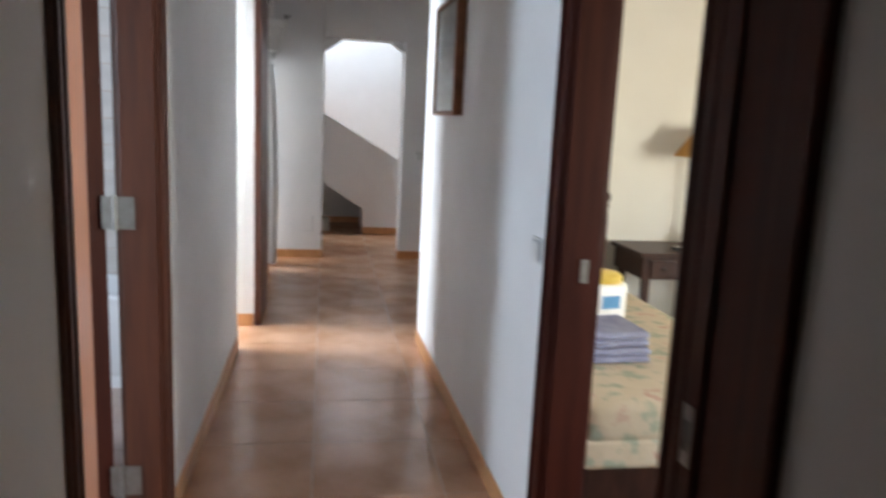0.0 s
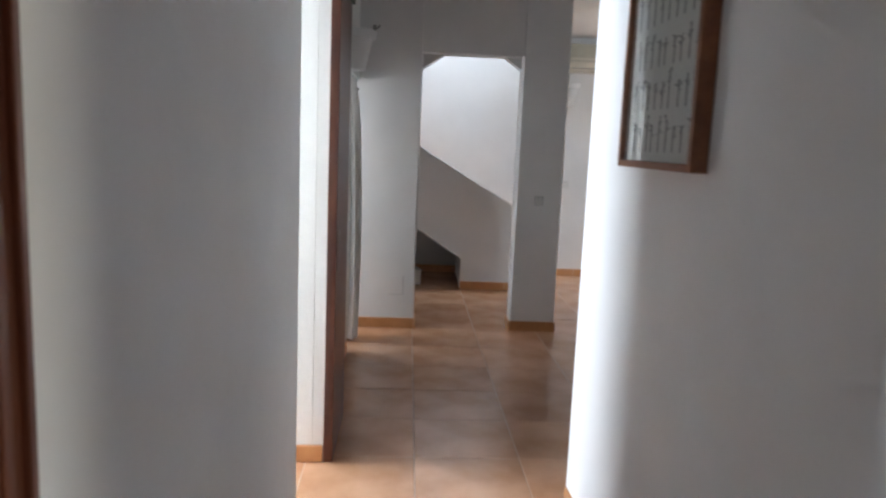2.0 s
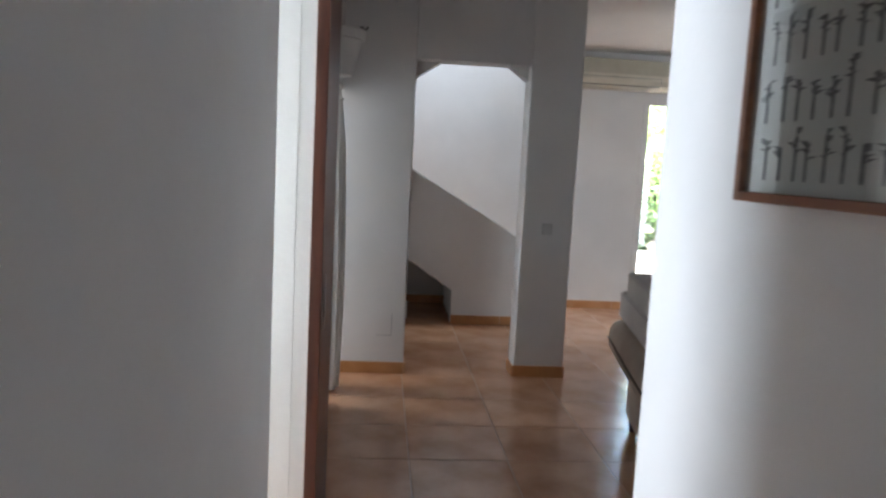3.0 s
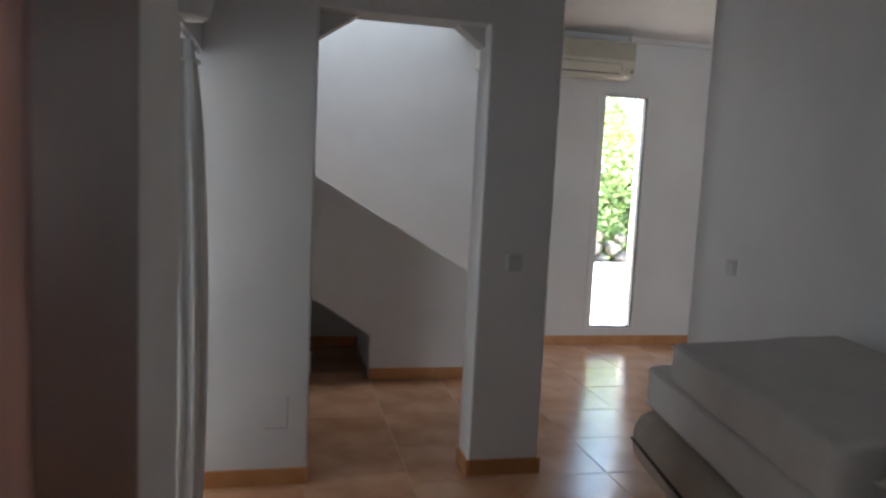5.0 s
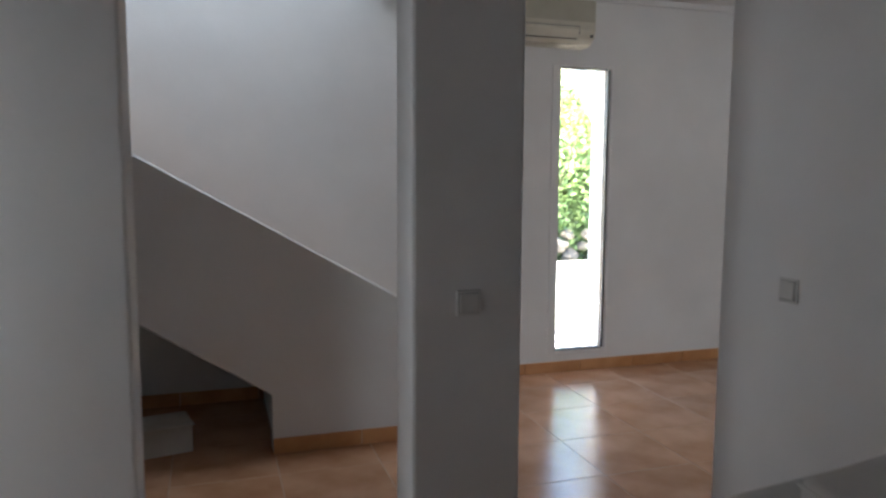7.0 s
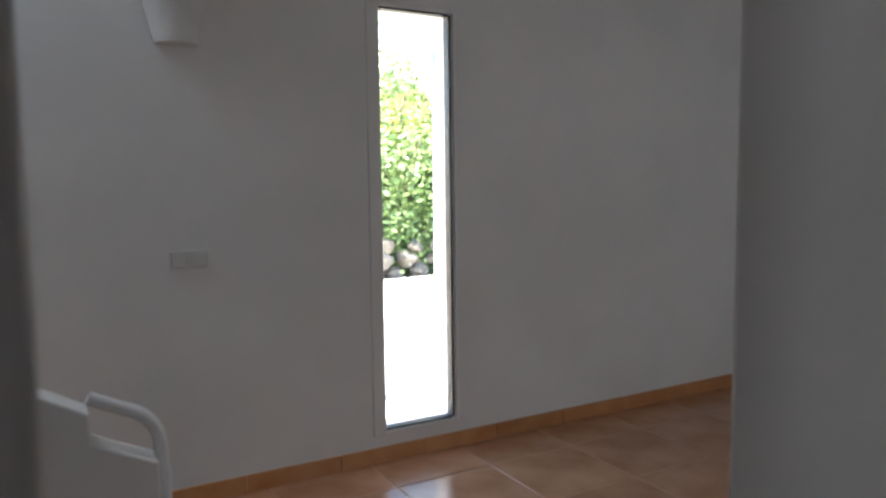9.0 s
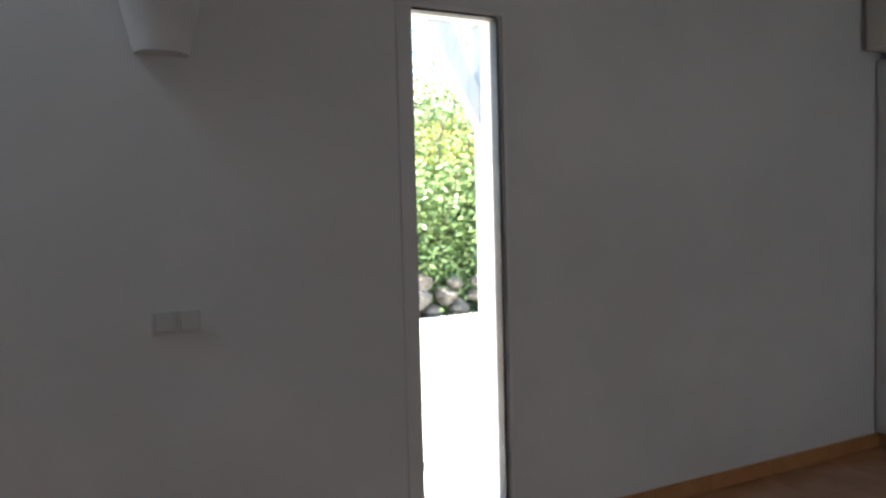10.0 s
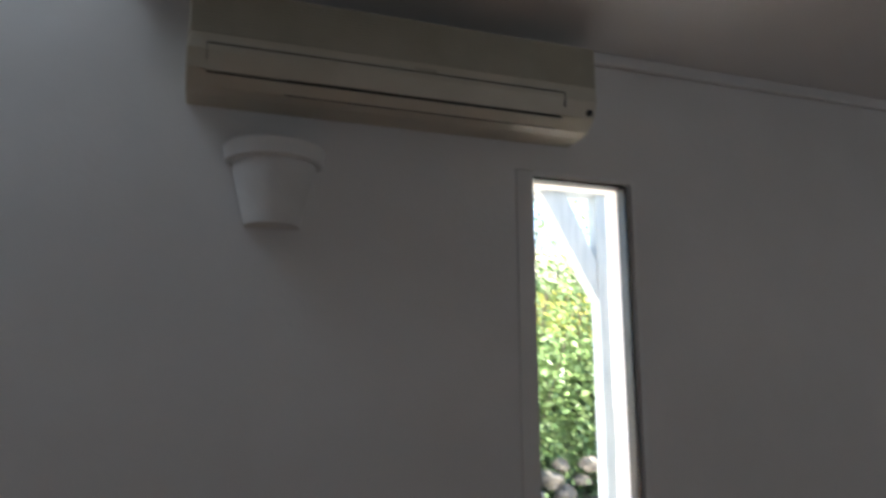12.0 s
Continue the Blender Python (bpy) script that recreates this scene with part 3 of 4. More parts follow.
# ---- air conditioner ----
def air_conditioner():
    x0, x1, z0, z1 = 1.972, 3.365, 2.434, 2.745
    yf = FAR - 0.22
    a = thing("air_conditioner", pose(0, 0, 0), "aged cream wall air conditioner with a ribbed grille", "air conditioner")
    prof = [(FAR - 0.001, z1), (yf + 0.01, z1), (yf, z1 - 0.01), (yf, z0 + 0.14), (yf - 0.004, z0 + 0.10), (yf + 0.02, z0 + 0.045), (yf + 0.07, z0 + 0.008), (yf + 0.11, z0), (FAR - 0.001, z0)]
    part("body", prism(prof, "x", x0, x1, 0.004), ACPLASTIC, a)
    bm = bmesh.new()
    k = 0
    z = z0 + 0.165
    while z < z1 - 0.02:
        add_box(bm, x0 + 0.012, x1 - 0.012, yf - 0.007, yf - 0.0005, z, z + 0.006)
        z += 0.011
    part("grille", bm, ACGRILLE, a, "ribbed intake grille")
    part_box("grille_panel", (x0 + 0.006, x1 - 0.006, yf - 0.004, yf + 0.002, z0 + 0.155, z1 - 0.008), ACGRILLE, a, 0.002)
    part("flap", prism([(yf - 0.008, z0 + 0.098), (yf - 0.002, z0 + 0.1), (yf + 0.026, z0 + 0.046), (yf + 0.016, z0 + 0.042)], "x", x0 + 0.06, x1 - 0.13, 0.001), ACPLASTIC, a, "long air flap")
    part("slot", prism([(yf + 0.018, z0 + 0.040), (yf + 0.022, z0 + 0.043), (yf + 0.068, z0 + 0.010), (yf + 0.062, z0 + 0.006)], "x", x0 + 0.3, x1 - 0.14), BLACK, a, "dark outlet gap")
    part("lower_flap", prism([(yf + 0.021, z0 + 0.034), (yf + 0.026, z0 + 0.037), (yf + 0.060, z0 + 0.012), (yf + 0.054, z0 + 0.006)], "x", x0 + 0.05, x1 - 0.13, 0.001), ACPLASTIC, a, "lower air flap")
    part_box("sensor", (x1 - 0.035, x1 - 0.018, yf + 0.0, yf + 0.02, z0 + 0.052, z0 + 0.070), BLACK, a, 0.001, "small dark sensor window")
    for za in (0.1195, 0.036):
        part_box("seam", (x0 + 0.06, x1 - 0.13, yf - 0.0062 + (0.026 if za < 0.1 else 0), yf + 0.004 + (0.03 if za < 0.1 else 0), z0 + za, z0 + za + 0.003), BLACK, a, 0.0004, "thin dark seam")
    for xa in (x0 + 0.057, x1 - 0.129):
        part_box("seam", (xa, xa + 0.002, yf - 0.0062, yf + 0.004, z0 + 0.07, z0 + 0.1195), BLACK, a, 0.0004, "thin dark seam")
    part_box("badge", (2.68, 2.76, yf - 0.006, yf - 0.002, z0 + 0.115, z0 + 0.135), ACGRILLE, a, 0.001, "small plain badge")


air_conditioner()


# ---- tall window ----
def tall_window():
    w = thing("window_1", pose(0, 0, 0), "tall narrow fixed window in a white frame", "window", kind="structure")
    ya, yb = FAR - 0.004, FAR + 0.06
    part_box("frame", (WX0 - 0.0695, WX0, FAR - 0.0015, yb, WZ0 - 0.02, WZ1 + 0.02), PLASTER, w, 0.002, "plaster-coloured fixed board")
    part_box("frame", (WX1, WX1 + 0.02, ya, yb, WZ0 - 0.02, WZ1 + 0.02), PVC, w, 0.003)
    part_box("frame", (WX0, WX1, ya, yb, WZ1, WZ1 + 0.02), PVC, w, 0.003)
    part_box("frame", (WX0, WX1, ya, yb, WZ0 - 0.02, WZ0), PVC, w, 0.003)
    part_box("bead", (WX1 - 0.012, WX1, ya + 0.012, yb, WZ0, WZ1), PVC, w, 0.002)
    part_box("gasket", (WX1 - 0.026, WX1 - 0.0125, ya + 0.004, yb, WZ0 + 0.008, WZ1 - 0.008), BLACK, w, 0.001, "black rubber gasket")
    part_box("gasket", (WX0, WX1 - 0.027, ya + 0.006, yb, WZ1 - 0.010, WZ1), BLACK, w, 0.001, "black rubber gasket")
    part_box("gasket", (WX0, WX1 - 0.027, ya + 0.006, yb, WZ0, WZ0 + 0.010), BLACK, w, 0.001, "black rubber gasket")
    g = part("pane", boxes((WX0, WX1 - 0.026, ya + 0.035, ya + 0.041, WZ0 + 0.008, WZ1 - 0.008)), GLASS, w, "clear pane")
    g.visible_shadow = False


tall_window()


# ---- mattress stack ----
STACK = pose(1.74, 6.05, 0, 0, 0, -10)


def soft_slab(w, l, h, bevel, skew=0.0):
    bm = boxes((0, w, -l, 0, 0, h), bevel=bevel, seg=4)
    bmesh.ops.subdivide_edges(bm, edges=[e for e in bm.edges if e.calc_length() > 0.25], cuts=6, use_grid_fill=True)
    for v in bm.verts:
        v.co.z += 0.008 * noise.noise(v.co * 4)
        v.co.x += 0.006 * noise.noise(v.co * 5 + Vector((3, 0, 0)))
        v.co.y += skew * v.co.x
    return bm


def mattress(m, w, l, h, label):
    t = thing("mattress", m, label, "mattress", "stacked mattresses")
    part("cover", soft_slab(w, l, h, 0.022, 0.32), MATTRESS, t, smooth=True)
    for z in (0.018, h - 0.018):
        part("piping", tube([(0.004, 0.0, z), (0.004, -l, z)], 0.005, 8), MATTRESS, t, "sewn edge piping", True)


def sofa_bed():
    s = thing("sofa_bed", STACK, "beige cloth sofa bed with a rounded edge and dark piping", "sofa bed")
    bm = boxes((-0.03, 0.80, -1.75, 0.06, 0.44, 0.665), bevel=0.085, seg=5)
    part("seat", bm, SOFA, s, smooth=True)
    part_box("base", (0.10, 0.78, -1.7, -0.02, 0.07, 0.45), SOFA, s, 0.03)
    part("piping", tube([(-0.033, 0.0, 0.55), (-0.035, -0.7, 0.545), (-0.033, -1.68, 0.55)], 0.006, 8), BEDWOOD, s, "dark sewn piping", True)
    for x in (0.14, 0.72):
        for y in (-1.6, -0.1):
            part("leg", lathe([(0.0, 0), (0.02, 0), (0.028, 0.075), (0, 0.075)], 12), BEDWOOD, s, "", True, pose(x, y, 0))


sofa_bed()
mattress(STACK @ pose(0.03, 0.06, 0.668), 0.76, 1.4, 0.16, "cream cloth mattress lying on the sofa bed")
mattress(STACK @ pose(0.02, -0.2, 0.832), 0.76, 0.98, 0.15, "cream cloth mattress topping the stack")


def cushion(m, lx, ly, lz, label):
    c = thing("cushion", m, label, "cushion", "cushions by the mattresses")
    part("cover", pillow(lx, ly, lz), CUSHION, c, smooth=True)


cushion(STACK @ pose(0.45, -1.52, 0.775), 0.66, 0.36, 0.2, "pale taupe cushion lying on the sofa bed")
cushion(STACK @ pose(0.39, -1.40, 0.925), 0.62, 0.34, 0.18, "pale taupe cushion beside the mattress edge")


# ---- bedroom ----
def bed(m, label, w=1.02):
    """Headboard at its own +y end; x across."""
    b = thing("bed", m, label, "bed", "bedroom beds")
    l = 2.05
    part("cover", soft_slab(w, l, 0.16, 0.045), FLORAL, b, "cream floral quilted cover", True, pose(-w / 2, l / 2, 0.42))
    part_box("bed_base", (-w / 2 + 0.05, w / 2 - 0.05, -l / 2 + 0.07, l / 2 - 0.02, 0.10, 0.33), BEDWOOD, b, 0.01, "dark wooden bed base")
    part_box("valance", (-w / 2 + 0.004, w / 2 - 0.004, -l / 2 + 0.004, l / 2 - 0.02, 0.335, 0.45), FLORAL, b, 0.02, "hanging floral cover")
    for x in (-w / 2 - 0.0, w / 2 + 0.0):
        part("bed_post", lathe([(0, 0), (0.03, 0), (0.03, 0.5), (0.022, 0.54), (0.03, 0.58), (0.026, 0.95), (0.018, 0.99), (0.032, 1.0), (0.018, 1.015), (0.030, 1.035), (0.034, 1.06), (0.024, 1.085), (0, 1.095)], 16), BEDWOOD, b, "", True, pose(x, l / 2 + 0.04, 0))
    arch = [(-w / 2 + 0.025, 0.5), (w / 2 - 0.025, 0.5)]
    arch += [((w / 2 - 0.025) * math.cos(radians(a)), 0.82 + 0.22 * math.sin(radians(a))) for a in range(0, 181, 12)]
    part("headboard", prism(arch, "y", l / 2 + 0.025, l / 2 + 0.055), BEDWOOD, b, "arched dark wooden headboard")
    for x in (-w / 2 + 0.06, w / 2 - 0.06):
        part_box("leg", (x - 0.03, x + 0.03, -l / 2 + 0.06, -l / 2 + 0.12, 0, 0.1), BEDWOOD, b)


bed(pose(1.80, 2.53, 0), "single bed with floral cover and dark arched headboard", 0.86)
bed(pose(3.98, 2.86, 0), "single bed with floral cover beside the nightstand")


def nightstand():
    n = thing("nightstand", pose(2.86, 3.72, 0), "dark wooden nightstand with small drawers", "nightstand")
    part_box("top", (-0.42, 0.40, -0.26, 0.24, 0.70, 0.73), BEDWOOD, n, 0.006)
    part_box("apron", (-0.39, 0.37, -0.23, 0.22, 0.56, 0.70), BEDWOOD, n)
    for x in (-0.25, 0.0, 0.25):
        d = part_box("drawer", (x - 0.085 - 0.01, x + 0.085 - 0.01, -0.245, -0.23, 0.585, 0.68), BEDWOOD, n, 0.004)
        part("knob", lathe([(0, 0), (0.008, 0), (0.012, 0.012), (0, 0.018)], 10), IRON, d, "", True, pose(x - 0.01, -0.245, 0.632, 90, 0, 0))
    for x in (-0.37, 0.31):
        for y in (-0.21, 0.16):
            part_box("leg", (x, x + 0.045, y, y + 0.045, 0, 0.56), BEDWOOD, n)


nightstand()


def table_lamp():
    t = thing("table_lamp", pose(3.03, 3.74, 0.73), "black iron table lamp with an ochre shade", "table lamp")
    part("stem", lathe([(0, 0), (0.10, 0.0), (0.10, 0.012), (0.06, 0.03), (0.03, 0.07), (0.016, 0.13), (0.011, 0.2), (0.010, 0.50), (0.022, 0.515), (0.010, 0.53), (0.014, 0.58), (0, 0.585)], 20), IRON, t, "", True)
    bm = bmesh.new()
    b = [bm.verts.new((x, y, 0.585)) for x, y in ((-0.24, -0.13), (0.24, -0.13), (0.24, 0.13), (-0.24, 0.13))]
    c = [bm.verts.new((x, y, 0.78)) for x, y in ((-0.12, -0.07), (0.12, -0.07), (0.12, 0.07), (-0.12, 0.07))]
    for i in range(4):
        j = (i + 1) % 4
        bm.faces.new((b[i], b[j], c[j], c[i]))
    bmesh.ops.solidify(bm, geom=list(bm.faces), thickness=0.004)
    part("shade", bm, SHADE, t, "ochre cloth shade")


table_lamp()


def remote():
    r = thing("remote_control", pose(2.78, 3.62, 0.731, 0, 0, 20), "small white and black remote on the nightstand", "remote")
    part_box("body", (-0.07, 0.07, -0.022, 0.022, 0, 0.018), BLACK, r, 0.005)
    part_box("keypad", (-0.05, 0.03, -0.016, 0.016, 0.0182, 0.021), SWITCH, r, 0.001)


remote()


def towels():
    for z, k in ((0.584, 0.0), (0.646, 0.01)):
        t = thing("folded_towel", pose(1.59 - k, 1.99, z, 0, 0, 4 + 200 * k), "folded lavender towel lying on the bed", "towel", "towel pile")
        for i in range(2):
            bm = boxes((-0.17, 0.17, -0.13, 0.13, i * 0.03, i * 0.03 + 0.0295), bevel=0.0135, seg=3)
            bmesh.ops.subdivide_edges(bm, edges=[e for e in bm.edges if e.calc_length() > 0.15], cuts=5, use_grid_fill=True)
            for v in bm.verts:
                v.co.z += 0.004 * noise.noise(v.co * 12)
            part("fold", bm, TOWEL, t, smooth=True)


towels()


def wipes():
    w = thing("wipes_pack", pose(1.80, 2.48, 0.585, 0, 0, 15), "white pack with a yellow lid on the bed", "pack")
    part_box("body", (-0.10, 0.10, -0.07, 0.07, 0, 0.19), PVC, w, 0.03, seg=4)
    part("lid", lathe([(0, 0), (0.085, 0), (0.088, 0.03), (0.07, 0.045), (0, 0.05)], 20), YELLOW, w, "yellow lid", True, pose(0, 0, 0.185))
    part_box("print", (-0.05, 0.05, -0.0725, -0.0703, 0.07, 0.13), BLUE, w, 0.0005, "blue printed shape")


wipes()


# ---- bathroom ----
def bathtub():
    b = thing("bathtub", pose(0, 0, 0), "white enamel bathtub along the tiled wall", "bathtub")
    part_box("shell", (-2.1, -0.25, 3.2, 3.78, 0.0, 0.08), ENAMEL, b, 0.01)
    part_box("side", (-2.1, -0.25, 3.18, 3.26, 0.08, 0.50), ENAMEL, b, 0.02, seg=3)
    part_box("side", (-2.1, -0.25, 3.71, 3.785, 0.08, 0.50), ENAMEL, b, 0.02, seg=3)
    part_box("end", (-2.1, -2.02, 3.26, 3.71, 0.08, 0.50), ENAMEL, b, 0.02, seg=3)
    part_box("end", (-0.33, -0.25, 3.26, 3.71, 0.08, 0.50), ENAMEL, b, 0.02, seg=3)


bathtub()


# ---- kitchen ----
def washing_machine():
    w = thing("washing_machine", pose(0, 0, 0), "white enamel washing machine by the kitchen wall", "washing machine")
    part_box("body", (-1.15, -0.55, 5.02, 5.6, 0.02, 0.84), ENAMEL, w, 0.012)
    part_box("top", (-1.16, -0.54, 5.0, 5.61, 0.842, 0.87), ENAMEL, w, 0.008)
    part("porthole", lathe([(0.0, 0), (0.16, 0), (0.18, 0.02), (0.15, 0.03), (0, 0.012)], 28), STEEL, w, "round steel door", True, pose(-0.85, 5.02, 0.45, 90, 0, 0))
    part("foot", lathe([(0, 0), (0.02, 0), (0.02, 0.02), (0, 0.02)], 10), BLACK, w, "", True, pose(-1.08, 5.1, 0))
    part("foot", lathe([(0, 0), (0.02, 0), (0.02, 0.02), (0, 0.02)], 10), BLACK, w, "", True, pose(-0.62, 5.1, 0))


washing_machine()


def wall_cupboard():
    c = thing("wall_cupboard", pose(0, 0, 0), "white kitchen wall cupboard", "cupboard")
    part_box("body", (-2.2, -0.22, 5.7, 6.04, 1.72, 2.5), ENAMEL, c, 0.006)
    for i in range(4):
        part_box("door", (-2.19 + i * 0.49, -1.71 + i * 0.49, 5.68, 5.698, 1.73, 2.49), ENAMEL, c, 0.004)


wall_cupboard()


def socket_cable():
    s = thing("wall_socket", pose(-0.9, 6.049, 1.4), "white wall socket with a dark plug and hanging cable", "socket")
    part_box("plate", (-0.04, 0.04, -0.01, 0.0, -0.04, 0.04), SWITCH, s, 0.003)
    part_box("plug", (-0.022, 0.022, -0.045, -0.0102, -0.018, 0.018), BLACK, s, 0.004, "dark plug")
    part("cable", tube([(-0.02, -0.03, 0.0), (-0.10, -0.03, 0.02), (-0.13, -0.03, -0.08), (-0.09, -0.03, -0.25), (0.0, -0.03, -0.42), (0.05, -0.02, -0.52)], 0.006, 8), IRON, s, "dark cable", True)


socket_cable()


def storage_box():
    b = thing("storage_box", pose(0.42, 8.95, 0, 0, 0, 12), "pale cardboard box under the stairs", "box")
    part_box("body", (-0.16, 0.16, -0.1, 0.1, 0, 0.17), CARTON, b, 0.003)
    part_box("flap", (-0.16, 0.16, -0.17, -0.1, 0.171, 0.175), CARTON, b, 0.001)


storage_box()


# ---- sitting room end ----
def wall_unit():
    c = thing("wall_unit", pose(0, 0, 0), "white built-in cupboard with flush doors", "cupboard")
    part_box("body", (6.2, 6.74, 7.6, FAR - 0.002, 0.09, 2.3), PLASTER, c, 0.006)
    for y0, y1 in ((7.62, 8.66), (8.68, FAR - 0.02)):
        for z0, z1 in ((0.12, 0.40), (0.42, 1.42), (1.44, 1.74), (1.76, 2.27)):
            part_box("door", (6.185, 6.198, y0, y1, z0, z1), PLASTER, c, 0.003)


wall_unit()
structure("ceiling_beam", boxes((6.05, 6.74, 7.6, FAR - 0.03, 2.34, H - 0.002), bevel=0.01), CREAM, "cream boxed beam over the cupboard", "beam")


# ---- outside ----
structure("ground", boxes((-200, 200, FAR + 0.2, 300, -0.9, -0.25)), GROUND, "dry garden ground", "ground")
terrace = structure("pavement", boxes((-3, 14, FAR + 0.2, 17.1, -0.3, -0.16)), GROUT, "terrace base under pale stone slabs", "terrace")
structure("wall_outside", boxes((4.17, 4.32, FAR + 0.22, 10.72, -0.16, 2.66)), PEACH, "peach rendered garden wall beside the window", "wall")


def porch():
    p = thing("porch", pose(0, 0, 0), "pale painted timber porch with a braced post", "porch", kind="structure")
    part_box("post", (4.36, 4.46, 11.2, 11.3, -0.16, 2.70), PALEWOOD, p, 0.006)
    part_box("beam", (0.5, 7.5, 11.17, 11.33, 2.70, 2.86), PALEWOOD, p, 0.006)
    part("brace", prism([(4.358, 2.04), (4.358, 2.28), (4.155, 2.698), (3.985, 2.698)], "y", 11.21, 11.31, 0.004), PALEWOOD, p, "diagonal timber brace")
    for i in range(12):
        x = 0.7 + i * 0.58
        part_box("rafter", (x, x + 0.07, FAR + 0.23, 11.7, 2.862, 2.97), PALEWOOD, p, 0.004)


porch()


def shrub(m, seed, size, label):
    """Stems with many separate leaves, and yellow blooms towards the top."""
    rnd = random.Random(seed)
    s = thing("shrub", m, label, "shrub", "garden shrubs")
    bm = bmesh.new()
    tips = []
    for k in range(16):
        a, r = rnd.uniform(0, 6.283), rnd.uniform(0.2, 1.0) * size * 0.55
        h = size * rnd.uniform(0.5, 1.15)
        pts = [Vector((0.12 * math.cos(a), 0.12 * math.sin(a), 0)), Vector((r * 0.45 * math.cos(a), r * 0.45 * math.sin(a), h * 0.5)), Vector((r * math.cos(a), r * math.sin(a), h))]
        tmp = tube(pts, 0.014, 6)
        me = bpy.data.meshes.new("tmp")
        tmp.to_mesh(me)
        tmp.free()
        bm.from_mesh(me)
        bpy.data.meshes.remove(me)
        tips.append(pts)
    part("stems", bm, BARK, s)
    verts, faces, bv, bf = [], [], [], []
    for k in range(11000):
        p = rnd.choice(tips)
        u = rnd.uniform(0.12, 1.0)
        base = p[0].lerp(p[1], u * 2) if u < 0.5 else p[1].lerp(p[2], u * 2 - 1)
        q = base + Vector([rnd.gauss(0, 0.13) * size * 0.7 for _ in range(3)])
        q.z = max(0.03, q.z)
        bloom = size * 0.78 < q.z < size * 1.02 and rnd.random() < 0.55
        l, w = (rnd.uniform(0.03, 0.06), 0.02) if bloom else (rnd.uniform(0.09, 0.18), rnd.uniform(0.022, 0.038))
        d = Vector((rnd.gauss(0, 1), rnd.gauss(0, 1), rnd.gauss(0.1, 0.6))).normalized()
        side = d.cross(Vector((rnd.gauss(0, 1), rnd.gauss(0, 1), rnd.gauss(0, 1)))).normalized()
        mid = q + d * l * 0.5 + Vector((0, 0, 0.008))
        vs, fs = (bv, bf) if bloom else (verts, faces)
        n = len(vs)
        vs += [q, mid + side * w, q + d * l, mid - side * w]
        fs += [(n, n + 1, n + 2), (n, n + 2, n + 3)]
    for nm, vs, fs, mat, lab in (("leaves", verts, faces, LEAF, "narrow green leaves"), ("blooms", bv, bf, BLOOM, "yellow blooms")):
        me = bpy.data.meshes.new(nm)
        me.from_pydata([tuple(v) for v in vs], [], fs)
        me.materials.append(mat)
        ob = new(nm, me)
        ob.parent = s
        tagged(ob, lab, kind="stuff")


for i, (x, y, sz) in enumerate(((6.0, 18.4, 3.2), (7.1, 18.2, 3.3), (8.2, 18.5, 3.2), (5.0, 18.6, 2.9), (6.6, 21.0, 5.2), (8.4, 21.2, 5.3), (9.4, 18.9, 3.1), (10.2, 21.0, 5.1))):
    shrub(pose(x, y, -0.25), 11 + i, sz, "dense green garden shrub with yellow blooms")


def rocks():
    rnd = random.Random(3)
    for i in range(26):
        bm = bmesh.new()
        bmesh.ops.create_icosphere(bm, subdivisions=2, radius=1.0)
        s = rnd.uniform(0.10, 0.2)
        for v in bm.verts:
            v.co *= 1 + 0.35 * noise.noise(v.co * 1.3 + Vector((i * 3.1, 0, 0)))
            v.co = Vector((v.co.x * s * 1.3, v.co.y * s, v.co.z * s * 0.85))
        ob = part("garden_rock", bm, ROCK, m=pose(5.2 + 0.19 * i + rnd.uniform(-0.08, 0.08), 17.3 + rnd.uniform(-0.06, 0.18), -0.16 + s * 0.45 + (0.22 * (i % 3)), rnd.uniform(-20, 20), 0, rnd.uniform(0, 180)))
        tagged(ob, "rough grey rock edging the garden bed", "rock", "garden bed rocks")


rocks()


def garden_house():
    h = thing("garden_house", pose(0, 0, 0), "pale neighbouring house with a clay tiled roof", "house")
    part_box("wall", (2, 16, 27, 33, -0.25, 4.2), CREAM, h, 0.02)
    part("roof", prism([(26.5, 4.2), (33.5, 4.2), (30, 6.2)], "x", 1.5, 16.5), ROOFTILE, h)
    for x in (4.5, 8.0, 11.5):
        w = part_box("window", (x, x + 1.2, 26.95, 27.0, 1.0, 2.4), PVC, h, 0.01)
        part_box("pane", (x + 0.08, x + 1.12, 26.93, 26.948, 1.08, 2.32), BLACK, w, 0.002)


garden_house()


# ---- pieces of floors and walls ----
def tile_mesh(name, w, l, h, material, bevel=0.004):
    bm = boxes((-w / 2, w / 2, -l / 2, l / 2, -h, 0), bevel=bevel, seg=1)
    me = bpy.data.meshes.new(name)
    bm.to_mesh(me)
    bm.free()
    me.materials.append(material)
    return me


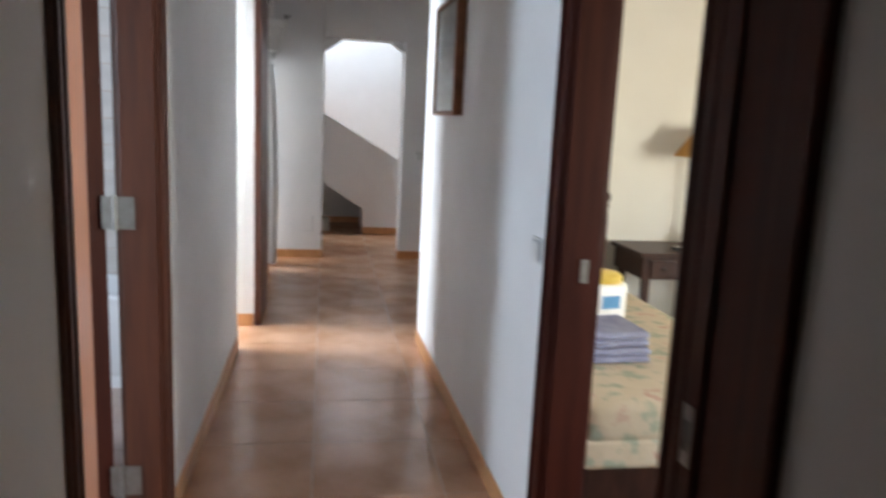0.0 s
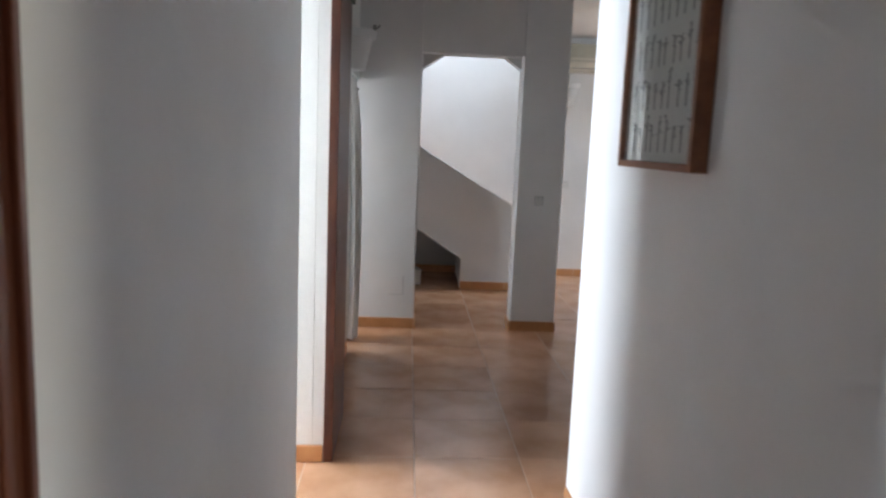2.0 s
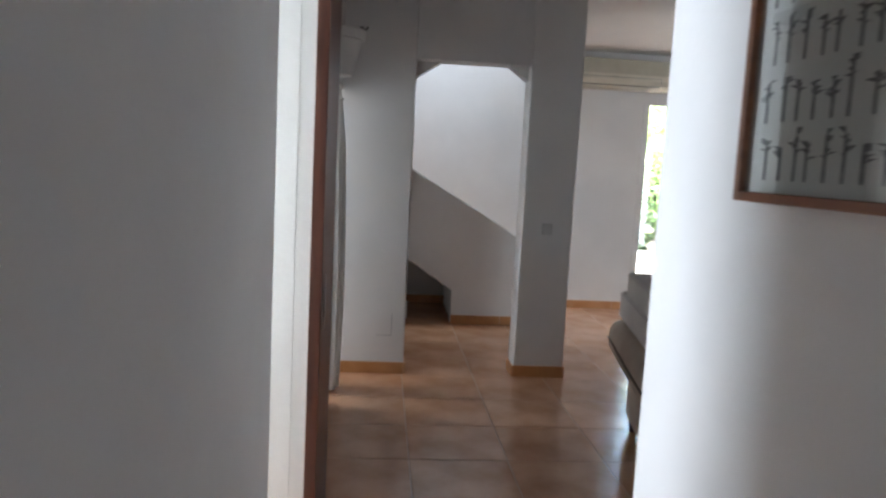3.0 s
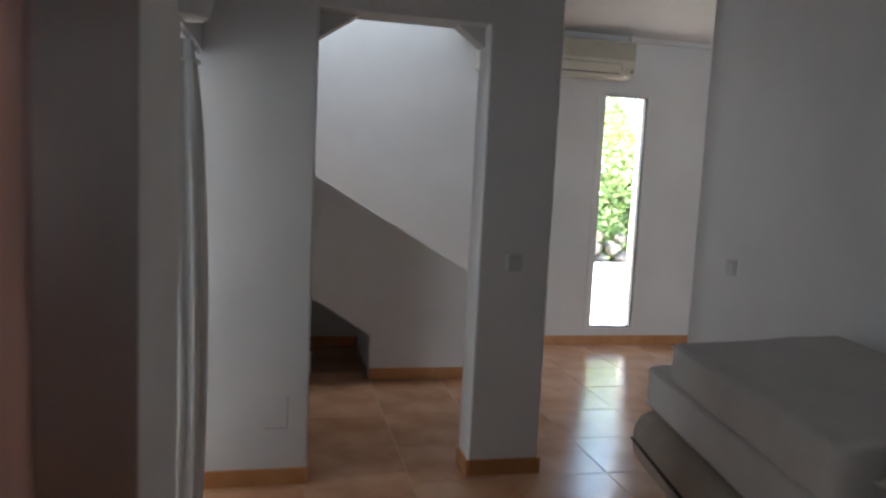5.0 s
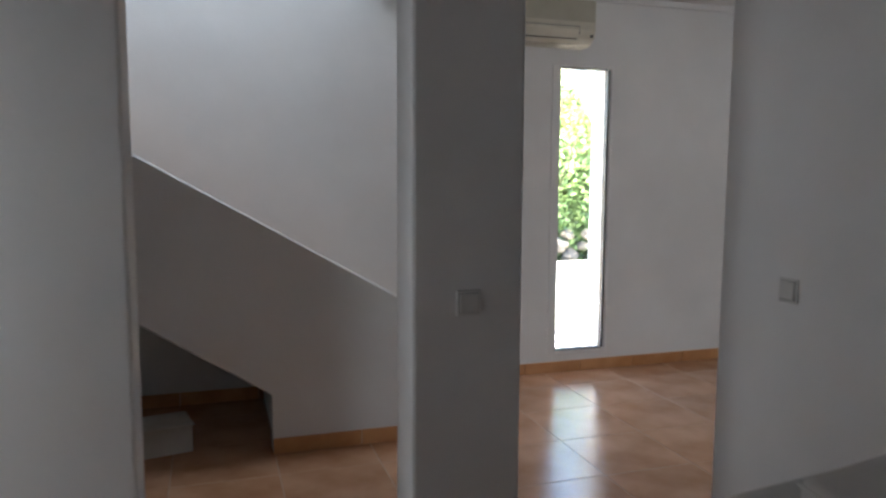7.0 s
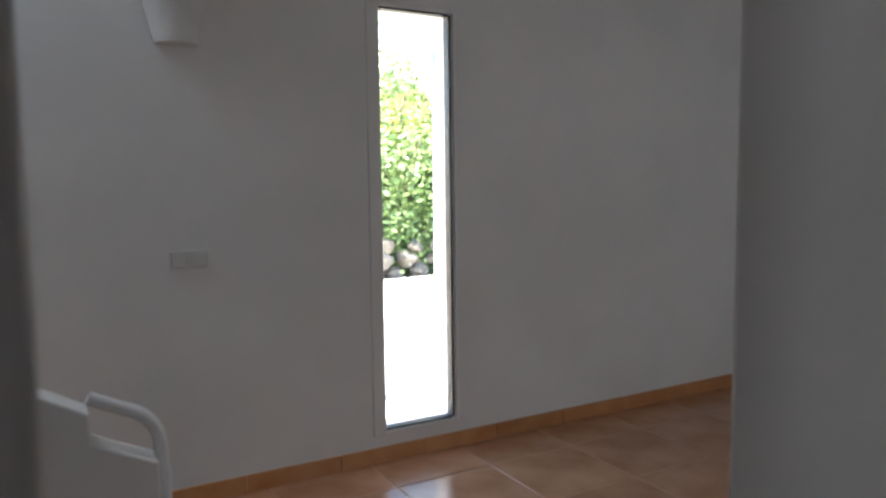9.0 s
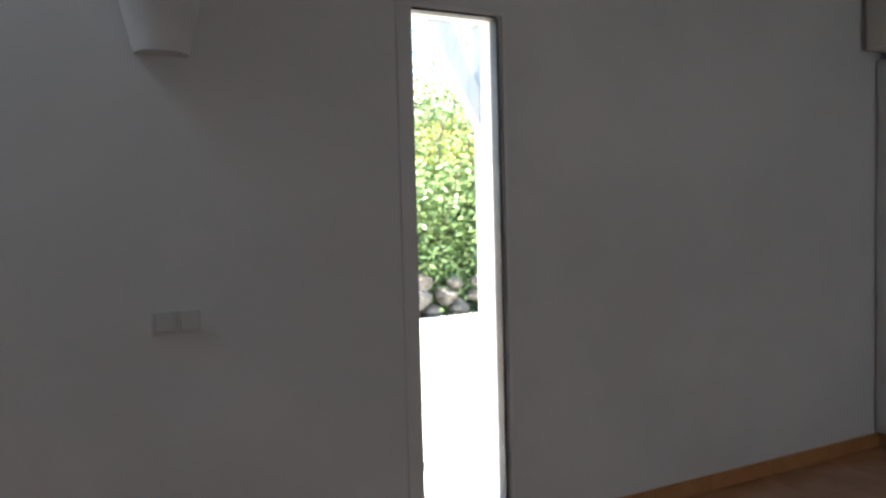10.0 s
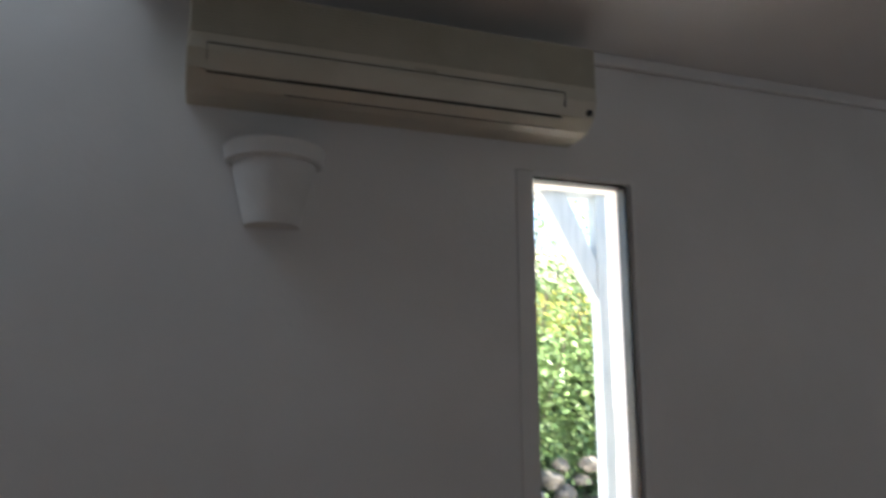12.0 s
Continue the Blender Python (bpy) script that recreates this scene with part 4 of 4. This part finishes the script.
PITCH, PITCH_Y = 0.525, 0.494
tile = tile_mesh("tile", PITCH - 0.0045, PITCH_Y - 0.0045, 0.02, TILE, 0.002)
rnd = random.Random(8)
for i in range(-1, 14):
    for j in range(-18, 5):
        x, y = -0.03 + PITCH * (i + 0.5), 7.445 + PITCH_Y * (j + 0.5)
        in_hall = y > 3.75 and x < 6.4 and (x < PART + 0.6 or y > 6.6)
        in_corridor = -0.3 < x < 1.4 and y <= 3.75
        if not (in_hall or in_corridor):
            continue
        ob = new("tile", tile)
        ob.parent = floor
        ob.matrix_basis = pose(x, y, rnd.uniform(-0.0006, 0.0006), rnd.uniform(-0.08, 0.08), rnd.uniform(-0.08, 0.08), rnd.choice((0, 180)))

# bathroom floor and wall tiles
bath_floor = structure("bathroom_floor", boxes((-2.6, -0.115, 0.0, 3.8, -0.003, 0.002)), GROUT, "pinkish tiled bathroom floor", "floor")
bt = tile_mesh("tile", 0.302, 0.302, 0.008, BATHFLOOR, 0.002)
for i in range(7):
    for j in range(11):
        ob = new("tile", bt)
        ob.parent = bath_floor
        ob.matrix_basis = pose(-0.275 - 0.306 * i, 0.16 + 0.306 * j, 0.01)
bath_wall = structure("bathroom_tiling", boxes((-2.6, -0.2, 3.792, 3.8, 0.0, 2.3)), GROUT, "pale square wall tiles in the bathroom", "wall tiles")
wt = tile_mesh("tile", 0.146, 0.146, 0.007, WALLTILE, 0.002)
for i in range(16):
    for j in range(13):
        ob = new("tile", wt)
        ob.parent = bath_wall
        ob.matrix_basis = pose(-0.28 - 0.15 * i, 3.786, 0.42 + 0.15 * j, 90, 0, 0)

# bedroom floor
structure("bedroom_floor", boxes((RX + 0.16, 5.4, -1.6, 3.98, -0.006, 0.004)), DARKWOOD, "dark wooden bedroom floor", "floor")

# terrace slabs
slab = tile_mesh("slab", 0.594, 0.594, 0.03, TERRACE)
for i in range(13):
    for j in range(12):
        ob = new("slab", slab)
        ob.parent = terrace
        ob.matrix_basis = pose(2.3 + 0.6 * i, FAR + 0.52 + 0.6 * j, -0.14, 0, 0, rnd.choice((0, 90, 180)))
